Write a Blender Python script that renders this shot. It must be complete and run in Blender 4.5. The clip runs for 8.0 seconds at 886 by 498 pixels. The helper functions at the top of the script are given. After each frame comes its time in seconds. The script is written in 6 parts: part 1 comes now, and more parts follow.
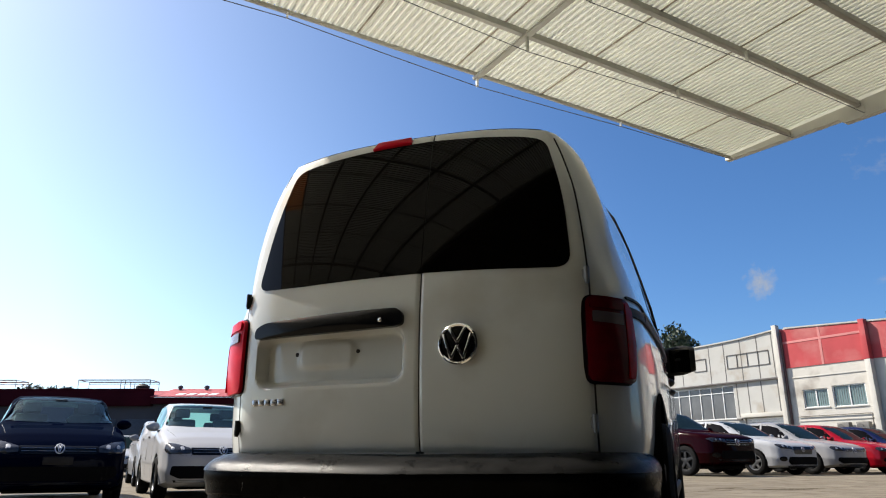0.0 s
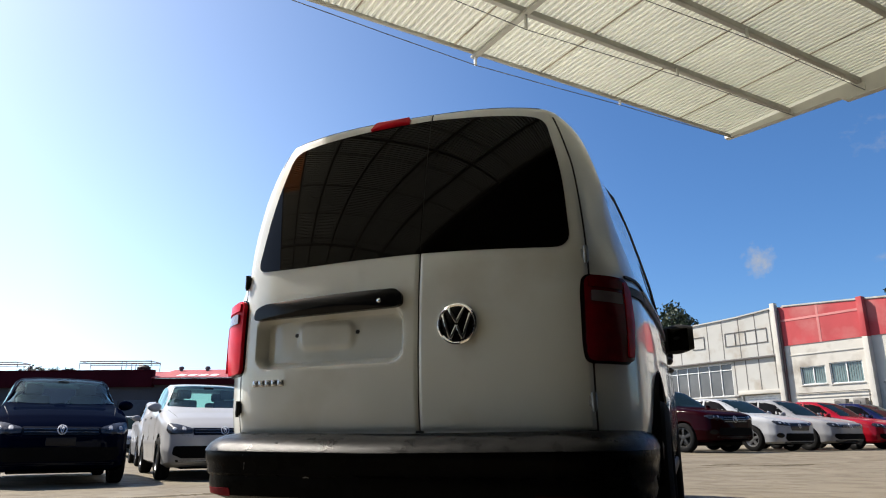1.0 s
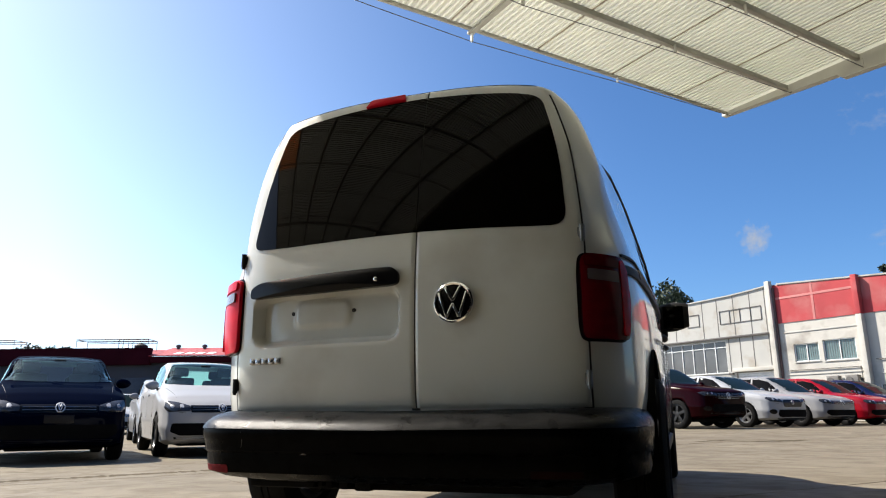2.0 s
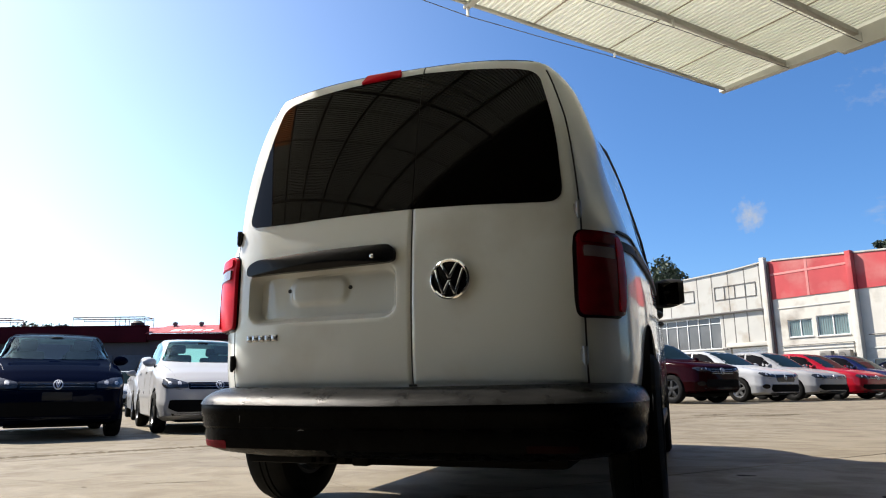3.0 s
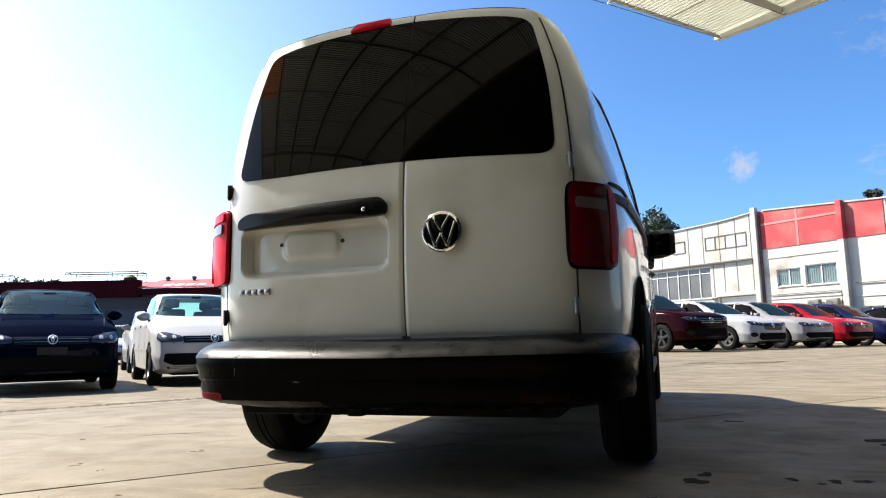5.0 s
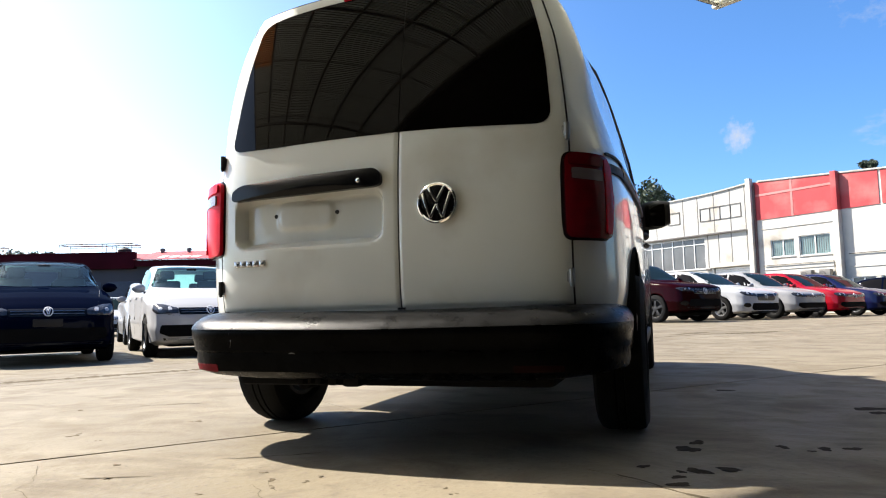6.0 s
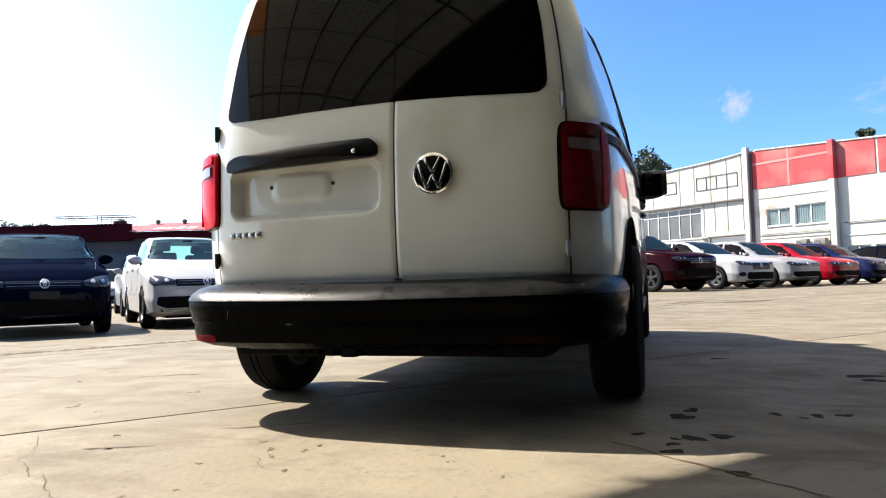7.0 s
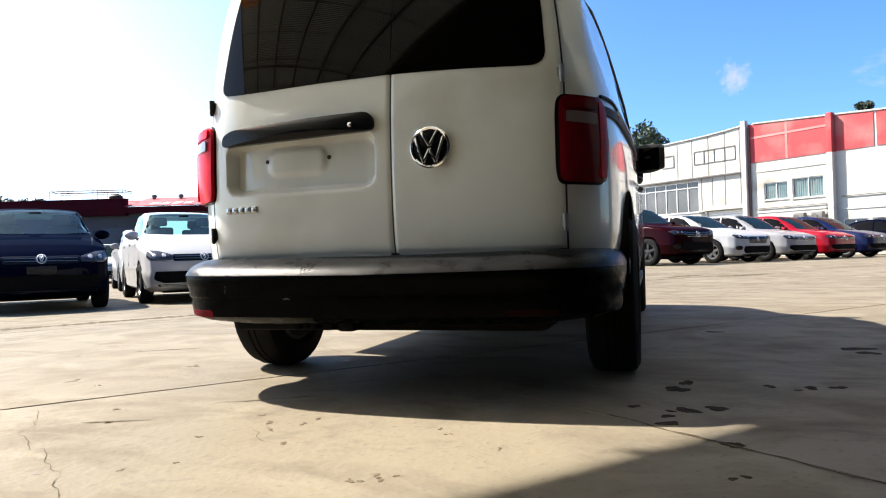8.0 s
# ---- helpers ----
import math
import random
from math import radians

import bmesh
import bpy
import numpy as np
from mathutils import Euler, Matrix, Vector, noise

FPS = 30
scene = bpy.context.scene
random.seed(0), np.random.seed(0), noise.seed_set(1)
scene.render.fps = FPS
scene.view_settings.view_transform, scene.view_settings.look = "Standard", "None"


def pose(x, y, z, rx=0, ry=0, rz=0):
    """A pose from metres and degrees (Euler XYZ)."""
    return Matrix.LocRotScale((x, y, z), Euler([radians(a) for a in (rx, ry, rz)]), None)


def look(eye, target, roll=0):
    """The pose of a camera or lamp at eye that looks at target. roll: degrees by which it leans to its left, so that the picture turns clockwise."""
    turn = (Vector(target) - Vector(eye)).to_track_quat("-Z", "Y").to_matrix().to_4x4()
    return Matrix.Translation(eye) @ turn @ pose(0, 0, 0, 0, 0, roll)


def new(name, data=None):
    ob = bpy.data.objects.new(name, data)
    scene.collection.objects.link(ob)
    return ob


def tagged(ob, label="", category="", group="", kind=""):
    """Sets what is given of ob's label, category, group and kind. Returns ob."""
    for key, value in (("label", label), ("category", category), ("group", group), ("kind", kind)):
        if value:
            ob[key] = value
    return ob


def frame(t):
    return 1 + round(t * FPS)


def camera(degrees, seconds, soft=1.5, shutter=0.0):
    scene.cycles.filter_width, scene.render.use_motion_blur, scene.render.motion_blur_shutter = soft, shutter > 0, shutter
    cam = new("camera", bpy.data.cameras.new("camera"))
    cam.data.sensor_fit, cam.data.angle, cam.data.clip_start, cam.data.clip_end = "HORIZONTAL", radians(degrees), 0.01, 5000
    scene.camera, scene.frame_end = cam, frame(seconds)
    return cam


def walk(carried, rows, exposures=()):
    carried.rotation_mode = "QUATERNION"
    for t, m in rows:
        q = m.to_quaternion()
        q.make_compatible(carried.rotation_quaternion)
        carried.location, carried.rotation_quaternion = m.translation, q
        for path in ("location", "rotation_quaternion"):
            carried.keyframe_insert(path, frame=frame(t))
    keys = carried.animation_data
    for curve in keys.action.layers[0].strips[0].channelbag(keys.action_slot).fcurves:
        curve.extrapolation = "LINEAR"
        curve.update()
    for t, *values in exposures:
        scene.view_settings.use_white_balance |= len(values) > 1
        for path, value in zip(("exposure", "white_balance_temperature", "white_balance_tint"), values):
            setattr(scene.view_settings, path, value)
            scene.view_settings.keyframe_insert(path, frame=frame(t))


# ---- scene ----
from mathutils.bvhtree import BVHTree

cam = camera(65.6, 8.0, soft=1.1)
PATH = [
    (0, (0.9426, -2.2710, 0.4827), (0.3235, -0.4629, 1.0720), 0.12),
    (0.5, (0.9418, -2.2698, 0.4837), (0.3215, -0.4530, 1.0445), -0.12),
    (1, (0.9426, -2.2686, 0.4844), (0.3209, -0.4441, 1.0181), -0.22),
    (1.5, (0.9420, -2.2669, 0.4856), (0.3225, -0.4331, 0.9890), -0.29),
    (3, (0.9397, -2.2637, 0.4861), (0.3289, -0.4033, 0.8932), -0.52),
    (3.5, (0.9388, -2.2615, 0.4875), (0.3311, -0.3926, 0.8586), -0.69),
    (4, (0.9392, -2.2612, 0.4879), (0.3345, -0.3849, 0.8251), -0.77),
    (4.5, (0.9390, -2.2604, 0.4880), (0.3372, -0.3778, 0.7942), -0.93),
    (6, (0.9373, -2.2548, 0.4879), (0.3481, -0.3528, 0.6755), -1.18),
    (6.5, (0.9372, -2.2540, 0.4882), (0.3521, -0.3470, 0.6333), -1.31),
    (7, (0.9364, -2.2523, 0.4893), (0.3536, -0.3418, 0.5909), -1.43),
    (7.5, (0.9362, -2.2513, 0.4895), (0.3560, -0.3383, 0.5517), -1.53),
    (8, (0.9363, -2.2504, 0.4894), (0.3585, -0.3359, 0.5164), -1.55),
]
walk(cam, [(t, look(eye, target, roll)) for t, eye, target, roll in PATH], [(0.0, 1.06), (3.5, 1.45), (8.0, 1.90)])

# ---- axes of the yard: u runs along the canopy's eave, v across it ----
U = Vector((0.65, 0.76, 0.0)).normalized()
V = Vector((U.y, -U.x, 0.0))
UP = Vector((0, 0, 1))


def uv(a, b, z=0.0):
    return U * a + V * b + UP * z


def smooth(e0, e1, x):
    t = min(1.0, max(0.0, (x - e0) / (e1 - e0)))
    return t * t * (3 - 2 * t)


def ground_z(x, y=0.0):
    """The yard falls a little towards the parked sedans and rises towards the workshop."""
    return -0.08 * smooth(-1.0, -6.5, x) + 0.15 * smooth(6.0, 17.0, y) * smooth(-4.0, 0.5, x)


# ---- world and sun ----
LIGHT = Vector((0.965, -0.122, -1.0)).normalized()
world = bpy.data.worlds.new("sky")
scene.world = world
world.use_nodes = True
wn = world.node_tree


def sky_layer(altitude, dust, ozone, strength, rich=1.0):
    """One layer of clear or hazy air, lit by the same sun."""
    s = wn.nodes.new("ShaderNodeTexSky")
    s.sky_type = "NISHITA"
    s.sun_disc = False
    s.sun_elevation = math.asin(-LIGHT.z)
    s.sun_rotation = math.atan2(-LIGHT.x, -LIGHT.y)
    s.altitude, s.air_density, s.dust_density, s.ozone_density = altitude, 1.0, dust, ozone
    b = wn.nodes.new("ShaderNodeBackground")
    b.inputs["Strength"].default_value = strength
    hs = wn.nodes.new("ShaderNodeHueSaturation")
    hs.inputs["Saturation"].default_value = rich
    wn.links.new(s.outputs[0], hs.inputs["Color"])
    wn.links.new(hs.outputs[0], b.inputs[0])
    return b


clear, haze = sky_layer(1200, 0.2, 9.0, 0.0420, 1.22), sky_layer(1200, 7.0, 3.0, 0.0335, 1.05)
both = wn.nodes.new("ShaderNodeAddShader")
wn.links.new(clear.outputs[0], both.inputs[0])
wn.links.new(haze.outputs[0], both.inputs[1])


def sun_haze(strength):
    """The white haze low in the sky on the sun's side, thinning upwards and away from the sun."""
    tc = wn.nodes.new("ShaderNodeTexCoord")
    sep = wn.nodes.new("ShaderNodeSeparateXYZ")
    wn.links.new(tc.outputs["Generated"], sep.inputs[0])

    def op(kind, a, b=0.0):
        n = wn.nodes.new("ShaderNodeMath")
        n.operation = kind
        for k, q in enumerate((a, b)):
            if isinstance(q, float):
                n.inputs[k].default_value = q
            else:
                wn.links.new(q, n.inputs[k])
        return n.outputs[0]

    side = op("MINIMUM", op("POWER", op("MAXIMUM", op("MULTIPLY", sep.outputs[0], -1.0), 0.0), 2.0), 0.55)
    fade = op("EXPONENT", op("MULTIPLY", op("MAXIMUM", sep.outputs[2], 0.0), -1.9))
    b = wn.nodes.new("ShaderNodeBackground")
    b.inputs["Color"].default_value = (0.84, 0.98, 1.0, 1)
    wn.links.new(op("MULTIPLY", op("MULTIPLY", side, fade), strength), b.inputs["Strength"])
    return b


glow = sun_haze(0.72)
sky = wn.nodes.new("ShaderNodeAddShader")
wn.links.new(both.outputs[0], sky.inputs[0])
wn.links.new(glow.outputs[0], sky.inputs[1])
wn.links.new(sky.outputs[0], wn.nodes["World Output"].inputs["Surface"])

sun_data = bpy.data.lights.new("sun", "SUN")
sun_data.energy = 5.0
sun_data.angle = radians(0.8)
sun_data.color = (1.0, 0.93, 0.83)
sun = new("sun", sun_data)
sun.matrix_world = look((0, 0, 30), Vector((0, 0, 30)) + LIGHT)


# ---- materials ----
def mat(name, base, rough=0.5, metal=0.0, vary=0.0, scale=6.0, bump=0.0, bump_scale=60.0, coat=0.0, stain=None, stain_scale=1.2, spec=0.5, rough_vary=0.0):
    """A surface with two scales of variation: patches, and fine grain with relief."""
    m = bpy.data.materials.new(name)
    m.use_nodes = True
    nt = m.node_tree
    b = nt.nodes["Principled BSDF"]
    b.inputs["Base Color"].default_value = (*base, 1)
    b.inputs["Roughness"].default_value = rough
    b.inputs["Metallic"].default_value = metal
    b.inputs["Specular IOR Level"].default_value = spec
    b.inputs["Coat Weight"].default_value = coat
    b.inputs["Coat Roughness"].default_value = 0.04
    if not (vary or bump or stain or rough_vary):
        return m
    tc = nt.nodes.new("ShaderNodeTexCoord")

    def noise_of(s, detail, low, high):
        n = nt.nodes.new("ShaderNodeTexNoise")
        n.inputs["Scale"].default_value, n.inputs["Detail"].default_value = s, detail
        nt.links.new(tc.outputs["Object"], n.inputs["Vector"])
        r = nt.nodes.new("ShaderNodeMapRange")
        r.inputs["From Min"].default_value, r.inputs["From Max"].default_value = low, high
        nt.links.new(n.outputs["Fac"], r.inputs["Value"])
        return n, r

    colour = None
    if vary:
        _, r = noise_of(scale, 8, 0.3, 0.7)
        mix = nt.nodes.new("ShaderNodeMix")
        mix.data_type = "RGBA"
        mix.inputs["A"].default_value = (*[c * (1 - vary) for c in base], 1)
        mix.inputs["B"].default_value = (*[min(1, c * (1 + vary)) for c in base], 1)
        nt.links.new(r.outputs[0], mix.inputs["Factor"])
        colour = mix.outputs["Result"]
    if stain:
        _, r = noise_of(stain_scale, 10, 0.52, 0.72)
        mix = nt.nodes.new("ShaderNodeMix")
        mix.data_type = "RGBA"
        mix.inputs["A"].default_value = (*base, 1)
        mix.inputs["B"].default_value = (*stain, 1)
        if colour:
            nt.links.new(colour, mix.inputs["A"])
        nt.links.new(r.outputs[0], mix.inputs["Factor"])
        colour = mix.outputs["Result"]
    if colour:
        nt.links.new(colour, b.inputs["Base Color"])
    if rough_vary:
        _, r = noise_of(scale * 2, 6, 0.3, 0.7)
        r.inputs["To Min"].default_value, r.inputs["To Max"].default_value = max(0, rough - rough_vary), min(1, rough + rough_vary)
        nt.links.new(r.outputs[0], b.inputs["Roughness"])
    if bump:
        n, _ = noise_of(bump_scale, 6, 0, 1)
        bp = nt.nodes.new("ShaderNodeBump")
        bp.inputs["Strength"].default_value, bp.inputs["Distance"].default_value = bump, 0.01
        nt.links.new(n.outputs["Fac"], bp.inputs["Height"])
        nt.links.new(bp.outputs[0], b.inputs["Normal"])
    return m


VAN_WHITE = mat("van_white_paint", (0.618, 0.632, 0.605), 0.36, vary=0.03, scale=2.5, coat=1.0, spec=0.3, rough_vary=0.08, stain=(0.50, 0.49, 0.44), stain_scale=2.4, bump=0.05, bump_scale=4.0)
SEAM = mat("seam_rubber", (0.012, 0.012, 0.012), 0.7)
BUMPER = mat("black_bumper_plastic", (0.0022, 0.0022, 0.0024), 0.28, spec=0.02, bump=0.05, bump_scale=420, rough_vary=0.12, scale=7, vary=0.3)
# scuffed step plastic, made lighter to stand for sunlight on its top
BUMPER_SUNLIT = mat("sunlit_step_plastic", (0.0065, 0.0065, 0.0067), 0.33, spec=0.10, bump=0.16, bump_scale=420, rough_vary=0.10, scale=9, vary=0.3)
TINT = mat("tinted_glass", (0.0025, 0.002, 0.0016), 0.03, spec=0.115, rough_vary=0.02, scale=3)
CAB_GLASS = mat("cab_glass", (0.02, 0.025, 0.03), 0.03, spec=0.8)
GLOSS_BLACK = mat("gloss_black_plastic", (0.004, 0.004, 0.005), 0.2, spec=0.18)
MATT_BLACK = mat("matt_black_plastic", (0.010, 0.010, 0.010), 0.6, spec=0.25, bump=0.1, bump_scale=300)
CHROME = mat("chrome", (0.85, 0.86, 0.88), 0.08, metal=1.0)
STEEL = mat("worn_steel", (0.22, 0.22, 0.215), 0.5, metal=0.8, vary=0.2, scale=20)
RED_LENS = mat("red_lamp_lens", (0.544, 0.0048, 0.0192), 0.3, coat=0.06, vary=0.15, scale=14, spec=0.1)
# reds of the right tail lamp, darkened for the shade on that side
RED_SHADED = mat("shaded_red_lamp_lens", (0.09384, 0.0009384, 0.004692), 0.15, coat=0.2, spec=0.3, vary=0.2, scale=20)
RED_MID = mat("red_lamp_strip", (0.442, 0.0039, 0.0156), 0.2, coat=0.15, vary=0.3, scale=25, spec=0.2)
CLEAR_LENS = mat("clear_lamp_lens", (0.5, 0.5, 0.5), 0.08, coat=1.0)
SMOKE_LENS = mat("smoked_lamp_lens", (0.117, 0.0945, 0.1035), 0.15, coat=0.4)
TYRE = mat("tyre_rubber", (0.008, 0.008, 0.008), 0.85, spec=0.1, vary=0.35, scale=12, bump=0.3, bump_scale=150)
RIM = mat("alloy_rim", (0.44, 0.448, 0.464), 0.3, metal=0.9)
RIM_DARK = mat("wheel_cover_plastic", (0.00875, 0.00875, 0.009), 0.5, metal=0.3)
SCUFF = mat("scuffed_plastic", (0.16, 0.16, 0.16), 0.6, vary=0.5, scale=60)
# one reflector red in two tones: shaded for the right, sunlit for the left
REFLECTOR_SHADED = mat("shaded_red_reflector", (0.00701, 8.25e-05, 0.0002475), 0.5, spec=0.04)
REFLECTOR_SUNLIT = mat("sunlit_red_reflector", (0.11, 0.0015, 0.006), 0.5, spec=0.04, vary=0.2, scale=40)
UNDER = mat("underbody", (0.006, 0.0055, 0.005), 0.9, spec=0.08, vary=0.3)
SILVER_BAR = mat("silver_lettering", (0.5, 0.5, 0.52), 0.22, metal=0.9)
SEAT = mat("seat_cloth", (0.05, 0.052, 0.055), 0.9, vary=0.2, scale=20)


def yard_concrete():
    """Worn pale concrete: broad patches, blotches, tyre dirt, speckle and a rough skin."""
    m = bpy.data.materials.new("yard_concrete")
    m.use_nodes = True
    nt = m.node_tree
    b = nt.nodes["Principled BSDF"]
    tc = nt.nodes.new("ShaderNodeTexCoord")

    def field(scale, detail, low, high, stretch=(1, 1, 1), rough=0.55, warp=0.0):
        mp = nt.nodes.new("ShaderNodeMapping")
        mp.inputs["Scale"].default_value = stretch
        mp.inputs["Rotation"].default_value = (0, 0, radians(-49.5))
        nt.links.new(tc.outputs["Object"], mp.inputs["Vector"])
        n = nt.nodes.new("ShaderNodeTexNoise")
        n.inputs["Scale"].default_value, n.inputs["Detail"].default_value, n.inputs["Roughness"].default_value, n.inputs["Distortion"].default_value = scale, detail, rough, warp
        nt.links.new(mp.outputs[0], n.inputs["Vector"])
        r = nt.nodes.new("ShaderNodeMapRange")
        r.inputs["From Min"].default_value, r.inputs["From Max"].default_value = low, high
        nt.links.new(n.outputs["Fac"], r.inputs["Value"])
        return n.outputs["Fac"], r.outputs[0]

    def blend(first, second, factor):
        mix = nt.nodes.new("ShaderNodeMix")
        mix.data_type = "RGBA"
        for key, c in (("A", first), ("B", second)):
            if isinstance(c, tuple):
                mix.inputs[key].default_value = (*c, 1)
            else:
                nt.links.new(c, mix.inputs[key])
        nt.links.new(factor, mix.inputs["Factor"])
        return mix.outputs["Result"]

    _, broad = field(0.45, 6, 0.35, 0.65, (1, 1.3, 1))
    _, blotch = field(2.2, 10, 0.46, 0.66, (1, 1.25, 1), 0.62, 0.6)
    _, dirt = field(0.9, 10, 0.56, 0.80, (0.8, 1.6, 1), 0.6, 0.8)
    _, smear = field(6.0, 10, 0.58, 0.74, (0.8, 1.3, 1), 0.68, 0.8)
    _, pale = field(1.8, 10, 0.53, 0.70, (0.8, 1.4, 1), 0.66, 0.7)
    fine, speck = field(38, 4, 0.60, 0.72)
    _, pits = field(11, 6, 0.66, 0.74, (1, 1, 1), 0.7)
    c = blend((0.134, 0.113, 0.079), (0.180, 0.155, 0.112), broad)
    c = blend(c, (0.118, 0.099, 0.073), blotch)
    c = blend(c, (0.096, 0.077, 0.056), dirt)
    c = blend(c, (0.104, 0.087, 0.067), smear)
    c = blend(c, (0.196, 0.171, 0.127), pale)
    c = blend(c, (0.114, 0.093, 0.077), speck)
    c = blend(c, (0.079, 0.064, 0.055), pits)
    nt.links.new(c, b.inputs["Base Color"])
    b.inputs["Specular IOR Level"].default_value = 0.12
    rr = nt.nodes.new("ShaderNodeMapRange")
    rr.inputs["To Min"].default_value, rr.inputs["To Max"].default_value = 0.62, 0.85
    nt.links.new(blotch, rr.inputs["Value"])
    nt.links.new(rr.outputs[0], b.inputs["Roughness"])
    bp = nt.nodes.new("ShaderNodeBump")
    bp.inputs["Strength"].default_value, bp.inputs["Distance"].default_value = 0.35, 0.008
    nt.links.new(fine, bp.inputs["Height"])
    nt.links.new(bp.outputs[0], b.inputs["Normal"])
    return m


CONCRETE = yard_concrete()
JOINT = mat("joint_dirt", (0.022, 0.019, 0.015), 0.95, vary=0.3, spec=0.02)
CRACKED = mat("crack_dirt", (0.0825, 0.0675, 0.0465), 0.95, vary=0.4, scale=30, spec=0.05)
OIL = mat("oil_stain", (0.034, 0.0272, 0.0188), 0.85, vary=0.5, scale=40, spec=0.03)
FAINT = mat("faint_scuff", (0.105, 0.086, 0.060), 0.9, vary=0.3, scale=60, spec=0.05)
EARTH = mat("far_ground", (0.30, 0.27, 0.22), 0.9, vary=0.2, scale=0.3)


def translucent_sheet(name="white_roof_sheet", base=(0.78, 0.775, 0.695), glow_through=(0.78, 0.78, 0.685), share=0.215):
    """Fibreglass roof sheet that lets some sun through."""
    m = mat(name, base, 0.5, vary=0.05, scale=1.5, stain=(0.66, 0.65, 0.57), stain_scale=0.7)
    nt = m.node_tree
    b, out = nt.nodes["Principled BSDF"], nt.nodes["Material Output"]
    tr = nt.nodes.new("ShaderNodeBsdfTranslucent")
    tr.inputs["Color"].default_value = (*glow_through, 1)
    mix = nt.nodes.new("ShaderNodeMixShader")
    mix.inputs[0].default_value = share
    nt.links.new(b.outputs[0], mix.inputs[1])
    nt.links.new(tr.outputs[0], mix.inputs[2])
    nt.links.new(mix.outputs[0], out.inputs["Surface"])
    return m


ROOF_SHEET = translucent_sheet()
ORANGE_SHEET = translucent_sheet("orange_roof_sheet", (0.60, 0.26, 0.09), (1.0, 0.42, 0.13), 0.6)
ROOF_STEEL = mat("painted_roof_steel", (0.40, 0.385, 0.33), 0.5, vary=0.12, scale=5)
GUTTER = mat("white_gutter_steel", (0.54, 0.53, 0.465), 0.5, vary=0.08, scale=4)
WHITE_PIPE = mat("white_pipe", (0.85, 0.85, 0.85), 0.4)
WIRE = mat("wire", (0.12, 0.12, 0.13), 0.5)


# ---- mesh helpers ----
def mesh_ob(name, bm, material, smooth_shade=True, recalc=True):
    if recalc:
        bmesh.ops.recalc_face_normals(bm, faces=bm.faces)
    me = bpy.data.meshes.new(name)
    bm.to_mesh(me)
    bm.free()
    for p in me.polygons:
        p.use_smooth = smooth_shade
    me.materials.append(material)
    return new(name, me)


def sharpen(ob, degrees=35):
    ob.data.set_sharp_from_angle(angle=radians(degrees))
    return ob


def part(name, bm, material, parent, label="", recalc=True):
    ob = sharpen(mesh_ob(name, bm, material, True, recalc))
    ob.parent = parent
    if label:
        ob["label"] = label
    return ob


def thing(name, label, category, group="", kind=""):
    return tagged(new(name), label, category, group, kind)


def add_box(bm, lo, hi, bevel=0.0, m=None):
    """A box from corner to corner, with bevelled edges, into bm."""
    r = bmesh.ops.create_cube(bm, size=1.0)
    vs = r["verts"]
    for v_ in vs:
        v_.co = Vector([lo[i] + (v_.co[i] + 0.5) * (hi[i] - lo[i]) for i in range(3)])
    if bevel:
        es = list({e for v_ in vs for e in v_.link_edges})
        out = bmesh.ops.bevel(bm, geom=es, offset=bevel, segments=2, affect="EDGES", profile=0.6)
        vs = list({v_ for f in out["faces"] for v_ in f.verts} | {v_ for v_ in vs if v_.is_valid})
    if m is not None:
        bmesh.ops.transform(bm, matrix=m, verts=[v_ for v_ in vs if v_.is_valid])
    return bm


def box(lo, hi, bevel=0.0, m=None):
    return add_box(bmesh.new(), lo, hi, bevel, m)


def add_tube(bm, pts, r, seg=8):
    """A round bar along points."""
    pts = [Vector(p) for p in pts]
    rings = []
    for i, p in enumerate(pts):
        d = (pts[min(i + 1, len(pts) - 1)] - pts[max(i - 1, 0)]).normalized()
        s = d.cross(UP if abs(d.z) < 0.95 else Vector((1, 0, 0))).normalized()
        w = s.cross(d)
        rings.append([bm.verts.new(p + (s * math.cos(2 * math.pi * k / seg) + w * math.sin(2 * math.pi * k / seg)) * r) for k in range(seg)])
    for a, b in zip(rings, rings[1:]):
        for k in range(seg):
            bm.faces.new((a[k], a[(k + 1) % seg], b[(k + 1) % seg], b[k]))
    bm.faces.new(rings[0][::-1])
    bm.faces.new(rings[-1])
    return bm


def lathe(profile, axis="x", seg=32, centre=(0, 0, 0)):
    """Turns a closed profile of (along, radius) round an axis."""
    bm = bmesh.new()
    rings = []
    for k in range(seg):
        a = 2 * math.pi * k / seg
        ring = []
        for s, r in profile:
            c, n = r * math.cos(a), r * math.sin(a)
            co = {"x": (s, c, n), "y": (c, s, n), "z": (c, n, s)}[axis]
            ring.append(bm.verts.new(Vector(co) + Vector(centre)))
        rings.append(ring)
    n = len(profile)
    for k in range(seg):
        a, b = rings[k], rings[(k + 1) % seg]
        for j in range(n):
            bm.faces.new((a[j], a[(j + 1) % n], b[(j + 1) % n], b[j]))
    bmesh.ops.remove_doubles(bm, verts=bm.verts, dist=1e-5)
    return bm


def loft(rings, closed=True, cap=True):
    """Skins rings of the same number of points."""
    bm = bmesh.new()
    vs = [[bm.verts.new(p) for p in ring] for ring in rings]
    n = len(vs[0])
    for a, b in zip(vs, vs[1:]):
        for k in range(n if closed else n - 1):
            bm.faces.new((a[k], a[(k + 1) % n], b[(k + 1) % n], b[k]))
    if cap:
        bm.faces.new(vs[0])
        bm.faces.new(vs[-1])
    return bm


